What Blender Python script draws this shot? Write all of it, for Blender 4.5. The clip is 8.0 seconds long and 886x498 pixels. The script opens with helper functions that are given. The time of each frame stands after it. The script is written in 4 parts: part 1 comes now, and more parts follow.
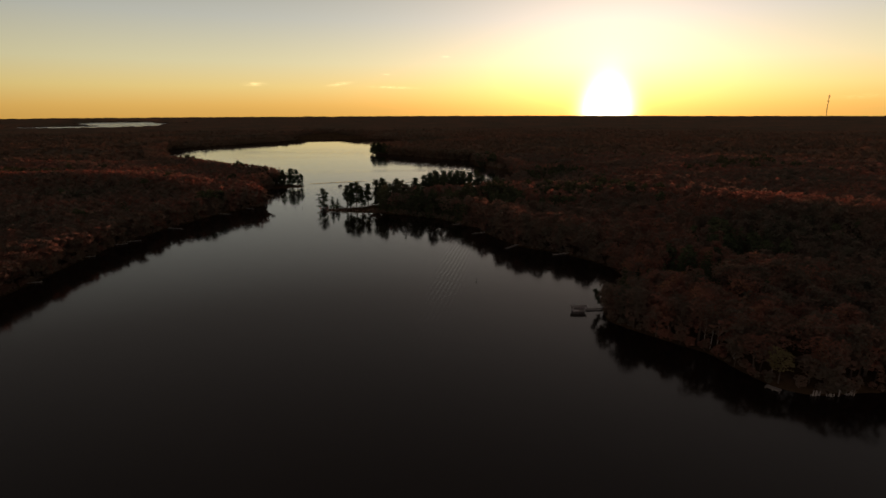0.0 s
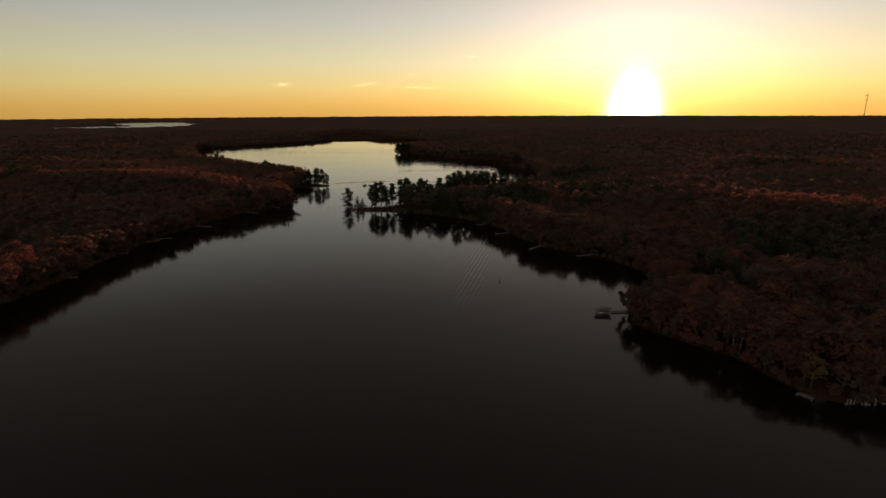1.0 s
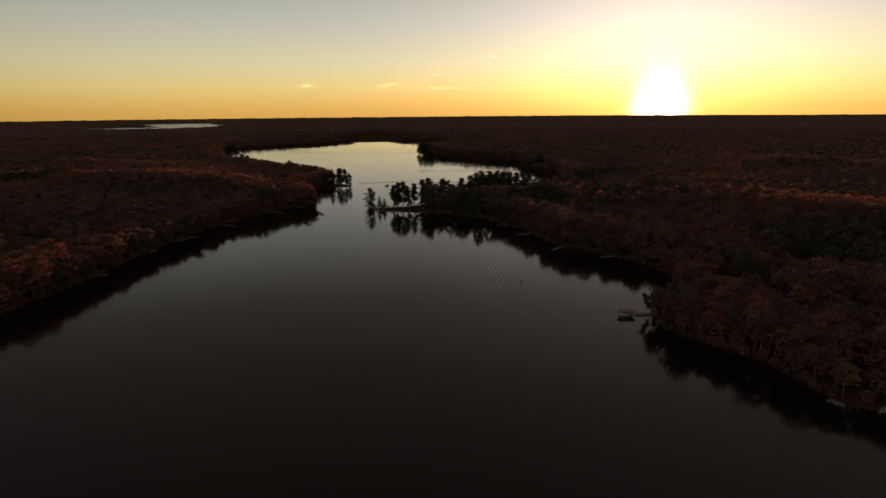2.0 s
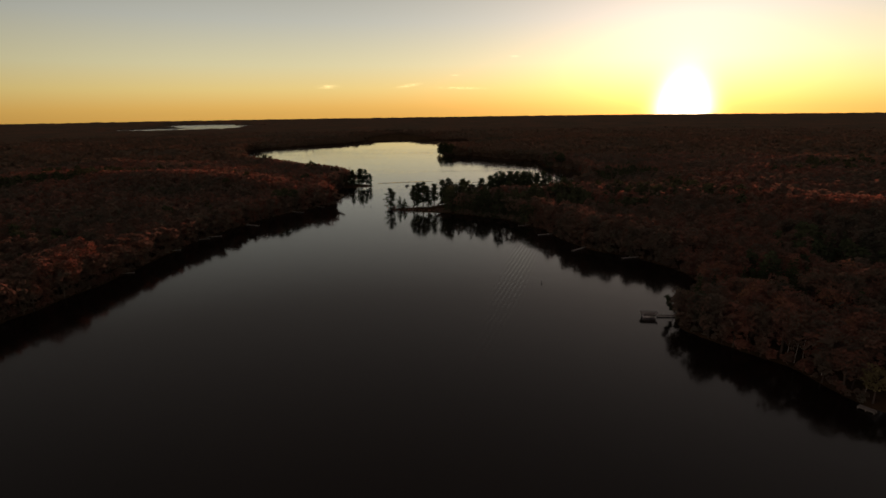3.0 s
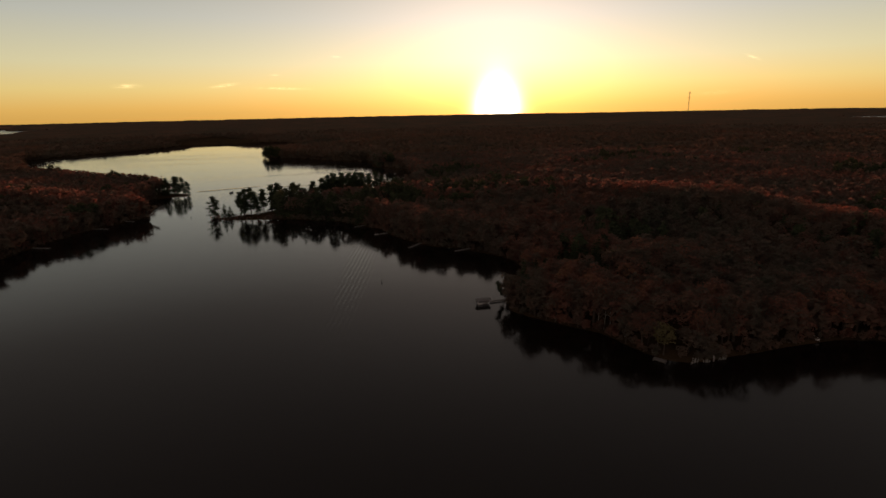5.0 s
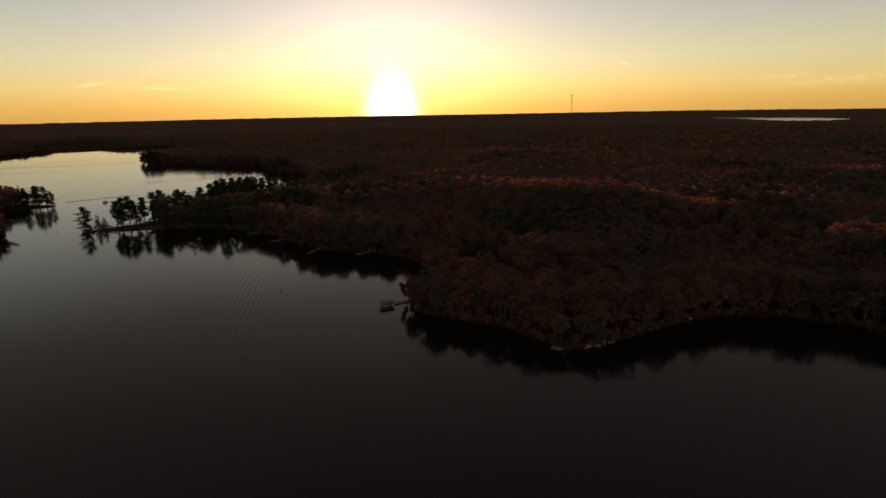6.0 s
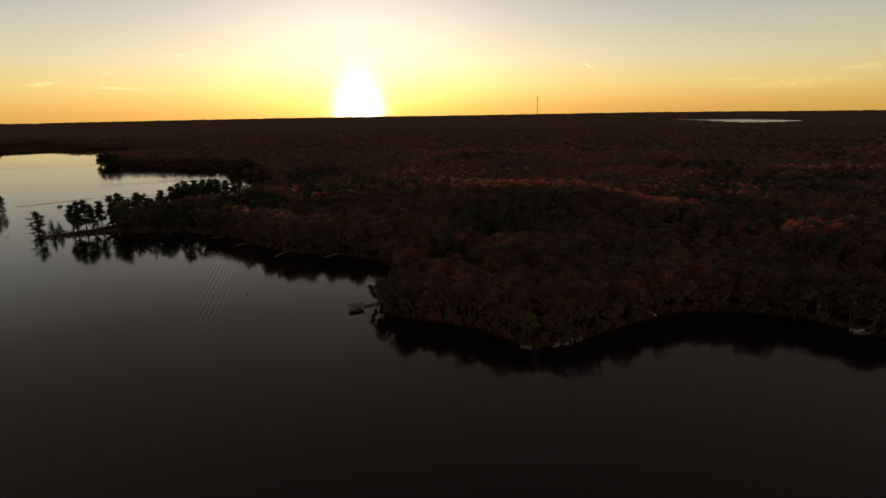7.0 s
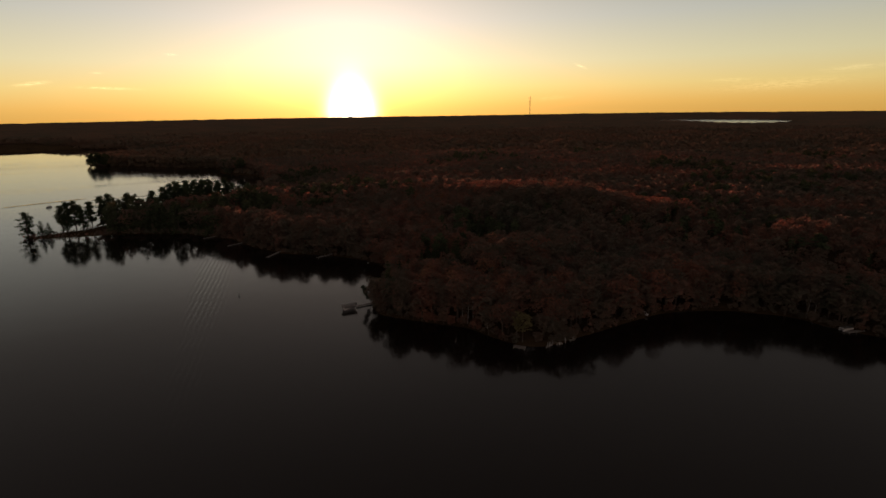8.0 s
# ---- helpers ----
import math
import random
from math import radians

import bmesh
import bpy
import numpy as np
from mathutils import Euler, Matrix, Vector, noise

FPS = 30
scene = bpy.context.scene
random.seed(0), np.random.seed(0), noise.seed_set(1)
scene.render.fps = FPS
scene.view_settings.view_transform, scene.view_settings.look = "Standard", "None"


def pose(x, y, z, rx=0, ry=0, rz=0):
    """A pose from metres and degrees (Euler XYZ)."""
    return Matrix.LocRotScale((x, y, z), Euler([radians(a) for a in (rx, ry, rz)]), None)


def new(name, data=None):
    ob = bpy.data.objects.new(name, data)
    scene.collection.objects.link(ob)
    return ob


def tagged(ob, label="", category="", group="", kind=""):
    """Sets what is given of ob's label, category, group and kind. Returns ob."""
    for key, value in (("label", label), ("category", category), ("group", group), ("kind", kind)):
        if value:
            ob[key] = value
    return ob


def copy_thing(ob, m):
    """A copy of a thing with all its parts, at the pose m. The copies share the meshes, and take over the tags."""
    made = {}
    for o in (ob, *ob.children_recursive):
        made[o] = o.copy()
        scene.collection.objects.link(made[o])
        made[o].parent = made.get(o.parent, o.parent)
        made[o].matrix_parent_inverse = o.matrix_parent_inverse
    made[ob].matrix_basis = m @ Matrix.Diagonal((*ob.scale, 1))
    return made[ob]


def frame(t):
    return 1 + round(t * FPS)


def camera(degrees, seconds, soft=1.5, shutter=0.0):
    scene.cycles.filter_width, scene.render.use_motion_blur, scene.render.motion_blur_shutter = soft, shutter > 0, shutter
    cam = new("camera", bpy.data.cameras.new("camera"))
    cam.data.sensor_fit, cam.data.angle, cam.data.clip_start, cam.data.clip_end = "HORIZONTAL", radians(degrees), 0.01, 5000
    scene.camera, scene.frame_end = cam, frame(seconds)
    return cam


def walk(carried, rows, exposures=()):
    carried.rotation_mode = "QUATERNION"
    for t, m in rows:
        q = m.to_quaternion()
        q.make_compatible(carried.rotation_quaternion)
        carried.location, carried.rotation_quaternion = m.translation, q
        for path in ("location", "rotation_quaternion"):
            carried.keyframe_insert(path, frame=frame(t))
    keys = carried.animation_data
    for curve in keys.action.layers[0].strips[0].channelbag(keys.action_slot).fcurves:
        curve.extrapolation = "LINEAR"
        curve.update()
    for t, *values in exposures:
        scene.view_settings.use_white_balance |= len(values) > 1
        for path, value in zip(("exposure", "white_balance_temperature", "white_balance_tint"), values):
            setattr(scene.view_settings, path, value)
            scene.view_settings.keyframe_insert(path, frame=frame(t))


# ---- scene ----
from collections import defaultdict

# ---------------------------------------------------------------- camera: a drone that hovers 85 m over the lake and turns
EYE = (0.0, 0.0, 85.0)
cam = camera(79.1, 8.0, soft=1.6)
PATH = [  # seconds, yaw (to the left), pitch, roll
    (0.0, 0.0, -14.52, -0.19), (0.5, 1.38, -14.51, -0.22), (1.0, 2.59, -14.51, -0.27), (1.5, 3.81, -14.49, -0.36),
    (2.25, 5.55, -14.46, -0.58), (3.0, 7.14, -14.43, -0.80), (3.5, 8.15, -14.41, -0.91), (3.8, 8.74, -14.41, -0.97), (4.0, 9.04, -14.41, -1.05),
    (4.1, 8.26, -14.42, -1.38), (4.2, 6.93, -14.45, -1.48), (4.3, 5.50, -14.46, -1.46), (4.4, 3.92, -14.46, -1.34),
    (4.5, 1.95, -14.46, -1.14), (4.7, -3.10, -14.48, -1.00), (5.0, -10.62, -14.62, -1.12), (5.2, -14.02, -14.63, -1.11),
    (5.5, -17.75, -14.64, -1.10), (5.9, -20.90, -14.64, -1.05), (6.3, -22.85, -14.64, -1.00), (6.5, -23.69, -14.63, -0.96), (7.0, -24.88, -14.57, -0.91),
    (7.5, -25.38, -14.55, -0.87), (8.0, -25.64, -14.55, -0.85),
]


def heading(yaw, pitch, roll):
    return Matrix.Translation(EYE) @ Matrix.Rotation(radians(yaw), 4, "Z") @ Matrix.Rotation(radians(90 + pitch), 4, "X") @ Matrix.Rotation(radians(roll), 4, "Z")


walk(cam, [(t, heading(*a)) for t, *a in PATH])

# ---------------------------------------------------------------- sky, sun
SUN_AZ, SUN_EL = 16.5, 0.5  # degrees from +y to the right, and over the level
SUN_DIR = Vector((math.sin(radians(SUN_AZ)) * math.cos(radians(SUN_EL)), math.cos(radians(SUN_AZ)) * math.cos(radians(SUN_EL)), math.sin(radians(SUN_EL))))


class Nodes:
    """A short hand for node trees."""

    def __init__(self, tree):
        self.tree = tree
        tree.nodes.clear()

    def add(self, kind, sockets=None):
        node = self.tree.nodes.new(kind)
        for key, value in (sockets or {}).items():
            self.put(node.inputs[key], value)
        return node

    def put(self, socket, value):
        if isinstance(value, bpy.types.NodeSocket):
            self.tree.links.new(value, socket)
        elif isinstance(value, bpy.types.Node):
            self.tree.links.new(value.outputs[0], socket)
        else:
            socket.default_value = value

    def math(self, op, a, b=0.0, c=0.0):
        node = self.add("ShaderNodeMath", {0: a, 1: b, 2: c})
        node.operation = op
        return node.outputs[0]

    def vec(self, op, a, b=(0, 0, 0)):
        node = self.add("ShaderNodeVectorMath", {0: a, 1: b})
        node.operation = op
        return node.outputs["Value"] if op == "DOT_PRODUCT" else node.outputs[0]

    def scaled(self, colour, factor):
        node = self.add("ShaderNodeVectorMath", {0: colour})
        node.operation = "SCALE"
        self.put(node.inputs["Scale"], factor)
        return node.outputs[0]

    def range(self, v, a, b, c=0.0, d=1.0, kind="SMOOTHSTEP"):
        node = self.add("ShaderNodeMapRange")
        node.interpolation_type = kind
        for i, value in enumerate((v, a, b, c, d)):
            self.put(node.inputs[i], value)
        return node.outputs[0]

    def noise(self, v, scale, detail=3.0, rough=0.55):
        return self.add("ShaderNodeTexNoise", {"Vector": v, "Scale": scale, "Detail": detail, "Roughness": rough})

    def ramp(self, v, stops, kind="LINEAR"):
        node = self.add("ShaderNodeValToRGB", {0: v})
        node.color_ramp.interpolation = kind
        while len(node.color_ramp.elements) < len(stops):
            node.color_ramp.elements.new(0.5)
        for e, (at, colour) in zip(node.color_ramp.elements, stops):
            e.position, e.color = at, (*colour, 1)
        return node.outputs[0]

    def mix(self, f, a, b):
        node = self.add("ShaderNodeMix")
        node.data_type = "RGBA"
        for socket, value in ((node.inputs[0], f), (node.inputs[6], a), (node.inputs[7], b)):
            self.put(socket, (*value, 1) if isinstance(value, tuple) and len(value) == 3 else value)
        return node.outputs[2]


def make_sky():
    world = bpy.data.worlds.new("evening_sky")
    scene.world = world
    world.use_nodes = True
    n = Nodes(world.node_tree)
    sky = n.add("ShaderNodeTexSky")
    sky.sky_type, sky.sun_disc = "NISHITA", False
    sky.sun_elevation, sky.sun_rotation, sky.altitude = radians(SUN_EL), radians(SUN_AZ), 400.0
    sky.air_density, sky.dust_density, sky.ozone_density = 1.0, 1.6, 1.0
    way = n.add("ShaderNodeTexCoord").outputs["Generated"]
    xyz = n.add("ShaderNodeSeparateXYZ", {0: way})
    az = n.math("MULTIPLY", n.math("ARCTAN2", xyz.outputs[0], xyz.outputs[1]), 57.29578)
    el = n.math("MULTIPLY", n.math("ARCSINE", xyz.outputs[2]), 57.29578)
    height = n.math("DIVIDE", n.math("ADD", el, 1.0), 50.0)
    sun_cos = n.vec("DOT_PRODUCT", way, tuple(SUN_DIR))
    angle = n.math("MULTIPLY", n.math("ARCCOSINE", n.math("MINIMUM", sun_cos, 0.999999)), 57.29578)
    # clear air overhead, and the pale haze that lies low over the woods, brighter on the sun's side
    base = n.scaled(sky.outputs[0], SKY)
    sunward = n.math("ADD", n.range(sun_cos, -0.1, 0.75, 0.35, 0.94), n.math("MULTIPLY", n.math("EXPONENT", n.math("DIVIDE", angle, -22.0)), 0.55))
    base = n.vec("ADD", base, n.scaled(n.ramp(height, HAZE), sunward))
    # the dull pink sky facing the sunset, raised out of view to fill shade
    base = n.vec("ADD", base, n.scaled(n.ramp(height, DUSK_FILL), n.range(sun_cos, 0.25, -0.75)))
    # the glow of the air round the low sun, reddened towards the horizon
    wide = n.math("MULTIPLY", n.math("EXPONENT", n.math("DIVIDE", angle, -GLOW_SIZE)), GLOW)
    base = n.vec("ADD", base, n.scaled(n.ramp(height, REDDEN), wide))
    # the overexposed sun's bloom, painted into the sky as a bell over the horizon
    da = n.math("DIVIDE", n.math("SUBTRACT", az, SUN_AZ), 2.9)
    bloom = n.math("ADD", n.math("MULTIPLY", da, da), n.math("POWER", n.math("DIVIDE", n.math("ABSOLUTE", el), 3.9), 1.6))
    bloom = n.math("MULTIPLY", n.math("EXPONENT", n.math("MULTIPLY", bloom, -3.0)), 8.0)
    base = n.vec("ADD", base, n.scaled((1.0, 0.88, 0.62), bloom))
    # thin streaks of cirrus low over the horizon
    flat = n.add("ShaderNodeCombineXYZ", {0: n.math("MULTIPLY", az, 1.1), 1: n.math("MULTIPLY", el, 7.0)}).outputs[0]
    wisp = n.range(n.noise(flat, 1.3, 5.0, 0.6).outputs[0], 0.34, 0.62)
    total = None
    for a, e, wide, high, lean, much in CIRRUS:
        da, de = n.math("SUBTRACT", az, a), n.math("SUBTRACT", el, e)
        de = n.math("SUBTRACT", de, n.math("MULTIPLY", da, lean))
        q = n.math("ADD", n.math("POWER", n.math("DIVIDE", n.math("ABSOLUTE", da), wide), 2.0), n.math("POWER", n.math("DIVIDE", n.math("ABSOLUTE", de), high), 2.0))
        g = n.math("MULTIPLY", n.math("EXPONENT", n.math("MULTIPLY", q, -1.0)), much)
        total = g if total is None else n.math("ADD", total, g)
    base = n.vec("ADD", base, n.scaled((0.55, 0.42, 0.20), n.math("MULTIPLY", total, wisp)))
    n.add("ShaderNodeOutputWorld", {0: n.add("ShaderNodeBackground", {0: base, 1: 1.0})})


SKY = 0.06
GLOW, GLOW_SIZE = 0.58, 10.0
HAZE = [(0.0, (0.60, 0.325, 0.070)), (0.03, (0.66, 0.40, 0.105)), (0.065, (0.64, 0.50, 0.20)), (0.11, (0.55, 0.505, 0.315)), (0.19, (0.39, 0.39, 0.35)), (0.40, (0.116, 0.090, 0.075)), (1.0, (0.085, 0.052, 0.038))]
DUSK_FILL = [(0.0, (0.42, 0.25, 0.20)), (0.15, (0.50, 0.33, 0.28)), (0.4, (0.34, 0.25, 0.23)), (1.0, (0.10, 0.082, 0.076))]
REDDEN = [(0.0, (1.0, 0.60, 0.14)), (0.05, (1.0, 0.80, 0.38)), (0.12, (1.0, 0.95, 0.78)), (0.2, (1.0, 1.0, 0.95)), (1.0, (1.0, 1.0, 1.0))]
CIRRUS = [(-18.5, 2.5, 0.75, 0.14, 0.03, 0.9), (-10.4, 2.55, 0.9, 0.12, 0.14, 0.9), (-5.0, 2.25, 1.7, 0.09, -0.03, 0.8), (-5.6, 3.5, 0.4, 0.06, 0.0, 0.6), (0.3, 5.2, 0.38, 0.07, -0.05, 0.9),
          (39.6, 3.95, 0.45, 0.08, -0.4, 0.9), (57.0, 1.75, 4.2, 0.38, 0.05, 0.26), (53.0, 2.25, 1.6, 0.16, 0.0, 0.2), (62.0, 2.9, 1.7, 0.2, 0.06, 0.25), (37.0, 1.0, 1.4, 0.16, 0.05, 0.2)]
make_sky()

sun = new("sun", bpy.data.lights.new("sun", "SUN"))
sun.data.energy, sun.data.angle, sun.data.color = 4.8, radians(0.6), (1.0, 0.30, 0.19)
sun.matrix_world = Matrix.Translation((300, 1000, 300)) @ SUN_DIR.to_track_quat("Z", "Y").to_matrix().to_4x4()
scene.view_settings.exposure = 0.0


# ---------------------------------------------------------------- materials
def material(name):
    m = bpy.data.materials.new(name)
    m.use_nodes = True
    return m, Nodes(m.node_tree)


def finish(n, shader):
    n.add("ShaderNodeOutputMaterial", {0: shader})


def foliage(name, stops, patch_scale, through_share, single=False):
    """Leaves or needles: colour by clump of woods, by tree and by leaf; part of the light comes through."""
    m, n = material(name)
    where = n.add("ShaderNodeTexCoord").outputs["Object"]
    geo = n.add("ShaderNodeNewGeometry")
    pos = geo.outputs["Position"]
    level = n.vec("MULTIPLY", pos, (1, 1, 0))
    v = n.math("MULTIPLY", n.noise(level, patch_scale, 1.0).outputs[0], 0.6)
    v = n.math("ADD", v, n.math("MULTIPLY", n.noise(level, 0.14, 0.0).outputs[0], 0.4))
    v = n.math("ADD", v, n.math("MULTIPLY", n.math("SUBTRACT", geo.outputs["Random Per Island"], 0.5), 0.07))
    if single:
        v = n.math("ADD", v, n.math("MULTIPLY", n.math("SUBTRACT", n.add("ShaderNodeObjectInfo").outputs["Random"], 0.5), 0.2))
    colour = n.ramp(n.range(v, 0.3, 0.72, kind="LINEAR"), stops)
    colour = n.mix(n.math("MULTIPLY", n.noise(where, 1.1, 2.0).outputs[0], 0.5), colour, n.scaled(colour, 0.6))
    diff = n.add("ShaderNodeBsdfDiffuse", {"Color": colour, "Roughness": 0.6})
    trans = n.add("ShaderNodeBsdfTranslucent", {"Color": n.scaled(colour, 1.8)})
    finish(n, n.add("ShaderNodeMixShader", {0: through_share, 1: diff, 2: trans}))
    return m


TREES = [(0.0, (0.060, 0.060, 0.045)), (0.22, (0.100, 0.086, 0.068)), (0.42, (0.118, 0.088, 0.068)), (0.6, (0.140, 0.086, 0.066)), (0.8, (0.185, 0.086, 0.064)), (1.0, (0.205, 0.115, 0.068))]
AUTUMN = foliage("autumn_leaves", TREES, 0.0123, 0.3)
AUTUMN_TREE = foliage("autumn_tree_leaves", TREES, 0.0123, 0.3, True)
YELLOW = foliage("yellow_leaves", [(0.0, (0.13, 0.115, 0.06)), (1.0, (0.20, 0.165, 0.08))], 0.1, 0.4)
NEEDLES = foliage("needles", [(0.0, (0.022, 0.034, 0.018)), (0.6, (0.038, 0.052, 0.025)), (1.0, (0.055, 0.062, 0.030))], 0.02, 0.15, True)
WOODS_NEEDLES = foliage("woods_needles", [(0.0, (0.036, 0.048, 0.028)), (0.6, (0.056, 0.066, 0.036)), (1.0, (0.080, 0.080, 0.044))], 0.02, 0.15)
CANOPY = foliage("far_canopy", [(0.0, (0.075, 0.066, 0.050)), (0.35, (0.098, 0.078, 0.056)), (0.6, (0.118, 0.082, 0.058)), (0.85, (0.140, 0.085, 0.058)), (1.0, (0.160, 0.095, 0.060))], 0.006, 0.12)


def plain(name, dark, light, scale, rough=0.8, metal=0.0, bump=0.3, stretch=(1, 1, 1), gloss=0.5):
    m, n = material(name)
    where = n.vec("MULTIPLY", n.add("ShaderNodeTexCoord").outputs["Object"], stretch)
    fine, broad = n.noise(where, scale, 6.0, 0.6).outputs[0], n.noise(where, scale * 0.13, 2.0).outputs[0]
    f = n.range(n.math("ADD", n.math("MULTIPLY", fine, 0.6), n.math("MULTIPLY", broad, 0.4)), 0.32, 0.68, kind="LINEAR")
    shader = n.add("ShaderNodeBsdfPrincipled", {"Base Color": n.mix(f, dark, light), "Roughness": n.range(fine, 0.3, 0.7, max(rough - 0.1, 0.02), min(rough + 0.1, 1.0)), "Metallic": metal, "Specular IOR Level": gloss})
    if bump:
        n.put(shader.inputs["Normal"], n.add("ShaderNodeBump", {"Strength": bump, "Distance": 0.03, "Height": fine}))
    finish(n, shader)
    return m


BARK = plain("bark", (0.028, 0.020, 0.015), (0.075, 0.056, 0.042), 3.0, 0.95, bump=0.6, stretch=(1, 1, 0.25))
BIRCH = plain("birch_bark", (0.17, 0.155, 0.14), (0.46, 0.43, 0.38), 2.5, 0.85, bump=0.3, stretch=(0.4, 0.4, 1.6))
SOIL = plain("forest_floor", (0.022, 0.016, 0.010), (0.075, 0.050, 0.028), 0.35, 0.95, bump=0.5, gloss=0.0)
PLANK = plain("weathered_planks", (0.08, 0.072, 0.065), (0.18, 0.165, 0.15), 2.2, 0.85, bump=0.3, stretch=(0.3, 2.0, 1))
POST = plain("grey_posts", (0.13, 0.125, 0.12), (0.42, 0.40, 0.37), 2.0, 0.85, bump=0.3, stretch=(1, 1, 0.3))
ALUMINIUM = plain("aluminium", (0.45, 0.45, 0.46), (0.62, 0.62, 0.63), 6.0, 0.38, 1.0, 0.05)
VINYL = plain("grey_vinyl", (0.09, 0.088, 0.085), (0.16, 0.155, 0.15), 1.2, 0.6, bump=0.15)
HULL = plain("dark_hull", (0.05, 0.055, 0.06), (0.10, 0.105, 0.11), 2.0, 0.4, bump=0.05)
WHITE = plain("white_paint", (0.44, 0.43, 0.41), (0.66, 0.65, 0.62), 3.0, 0.5, bump=0.05)
PALE = plain("pale_planks", (0.11, 0.10, 0.09), (0.25, 0.23, 0.21), 2.2, 0.8, bump=0.3, stretch=(0.3, 2.0, 1))
STEEL = plain("mast_steel", (0.03, 0.022, 0.02), (0.07, 0.05, 0.045), 0.4, 0.8, 0.0, 0.0)
STONE = plain("shore_stone", (0.14, 0.13, 0.12), (0.34, 0.32, 0.29), 1.4, 0.9, bump=0.6)


def make_water():
    m, n = material("lake_water")
    pos = n.add("ShaderNodeNewGeometry").outputs["Position"]
    xyz = n.add("ShaderNodeSeparateXYZ", {0: pos})
    x, y = xyz.outputs[0], xyz.outputs[1]
    r = n.math("SQRT", n.math("ADD", n.math("MULTIPLY", x, x), n.math("MULTIPLY", y, y)))
    small = n.noise(pos, 0.9, 3.0, 0.6).outputs[0]
    slow = n.noise(pos, 0.09, 2.0).outputs[0]
    airy = n.range(n.noise(n.vec("MULTIPLY", pos, (0.35, 1.0, 1.0)), 0.012, 2.0).outputs[0], 0.42, 0.62)
    far = n.math("MULTIPLY", n.range(y, 480.0, 700.0), n.range(n.math("ABSOLUTE", n.math("SUBTRACT", y, 1620.0)), 280.0, 420.0, 0.06, 1.0))  # the head of the lake lies calm
    ripple = n.math("MULTIPLY", small, n.math("ADD", 0.006, n.math("MULTIPLY", n.math("MULTIPLY", airy, far), 0.05)))
    height = n.math("ADD", ripple, n.math("MULTIPLY", slow, 0.03))
    # the fading waves of a boat's wake, a strip of low parallel crests
    along = n.math("SUBTRACT", y, 250.0)
    side = n.math("ABSOLUTE", n.math("SUBTRACT", x, n.math("ADD", n.math("MULTIPLY", along, 0.125), 1.2)))
    side = n.math("DIVIDE", side, n.math("ADD", n.math("MULTIPLY", along, 0.02), 10.0))
    mask = n.math("MULTIPLY", n.range(side, 0.35, 1.1, 1.0, 0.0), n.math("MULTIPLY", n.range(y, 85.0, 240.0), n.range(y, 376.0, 396.0, 1.0, 0.0)))
    across = n.math("ADD", n.math("SUBTRACT", x, n.math("MULTIPLY", y, 0.19)), n.math("MULTIPLY", slow, 2.0))
    crest = n.math("SINE", n.math("MULTIPLY", across, 6.2832 / 2.3))
    height = n.math("ADD", height, n.math("MULTIPLY", n.math("MULTIPLY", crest, mask), WAKE))
    # the two lines drawn by the boat on the upper lake
    for x0, y0, x1, y1, much in ((-162.0, 640.0, -92.0, 668.0, 0.10), (-92.0, 652.0, -20.0, 655.0, 0.05)):
        lx, ly = x1 - x0, y1 - y0
        ln = math.hypot(lx, ly)
        along = n.math("ADD", n.math("MULTIPLY", n.math("SUBTRACT", x, x0), lx / ln), n.math("MULTIPLY", n.math("SUBTRACT", y, y0), ly / ln))
        off = n.math("ADD", n.math("MULTIPLY", n.math("SUBTRACT", x, x0), -ly / ln), n.math("MULTIPLY", n.math("SUBTRACT", y, y0), lx / ln))
        g = n.math("EXPONENT", n.math("MULTIPLY", n.math("POWER", n.math("DIVIDE", n.math("ABSOLUTE", off), 2.2), 2.0), -1.0))
        g = n.math("MULTIPLY", g, n.math("MULTIPLY", n.range(along, 0.0, 8.0), n.range(along, ln - 12.0, ln, 1.0, 0.0)))
        height = n.math("ADD", height, n.math("MULTIPLY", g, n.math("MULTIPLY", n.math("ADD", small, 0.5), much * 4)))
    bump = n.add("ShaderNodeBump", {"Strength": 1.0, "Distance": 1.0, "Height": height})
    tint = n.mix(n.noise(pos, 0.02, 2.0).outputs[0], (0.0045, 0.0035, 0.0028), (0.0075, 0.0055, 0.004))
    finish(n, n.add("ShaderNodeBsdfPrincipled", {"Base Color": tint, "Roughness": n.math("MULTIPLY_ADD", 1.0, n.math("ADD", n.range(n.math("ABSOLUTE", n.math("SUBTRACT", y, 1620.0)), 280.0, 420.0, 0.03, 0.08), n.range(r, 150.0, 420.0, 0.035, 0.0)), n.range(r, 2150.0, 2300.0, 0.0, 0.17)), "IOR": 1.333, "Normal": bump}))
    return m


WAKE = 0.028
WATER = make_water()


# ---------------------------------------------------------------- helpers for meshes
def mesh_object(name, verts, faces, mats, parent=None, indices=None, smooth=False):
    """Verts (n, 3) and faces: an (m, 3 or 4) array."""
    me = bpy.data.meshes.new(name)
    verts, faces = np.asarray(verts, np.float32), np.asarray(faces, np.int32)
    k = faces.shape[1]
    me.vertices.add(len(verts)), me.loops.add(faces.size), me.polygons.add(len(faces))
    me.vertices.foreach_set("co", verts.ravel())
    me.loops.foreach_set("vertex_index", faces.ravel())
    me.polygons.foreach_set("loop_start", np.arange(0, faces.size, k, dtype=np.int32))
    me.polygons.foreach_set("use_smooth", np.full(len(faces), smooth))
    for mt in mats:
        me.materials.append(mt)
    if indices is not None:
        me.polygons.foreach_set("material_index", np.asarray(indices, np.int32))
    me.update(calc_edges=True)
    me.validate()
    ob = new(name, me)
    ob.parent = parent
    return ob


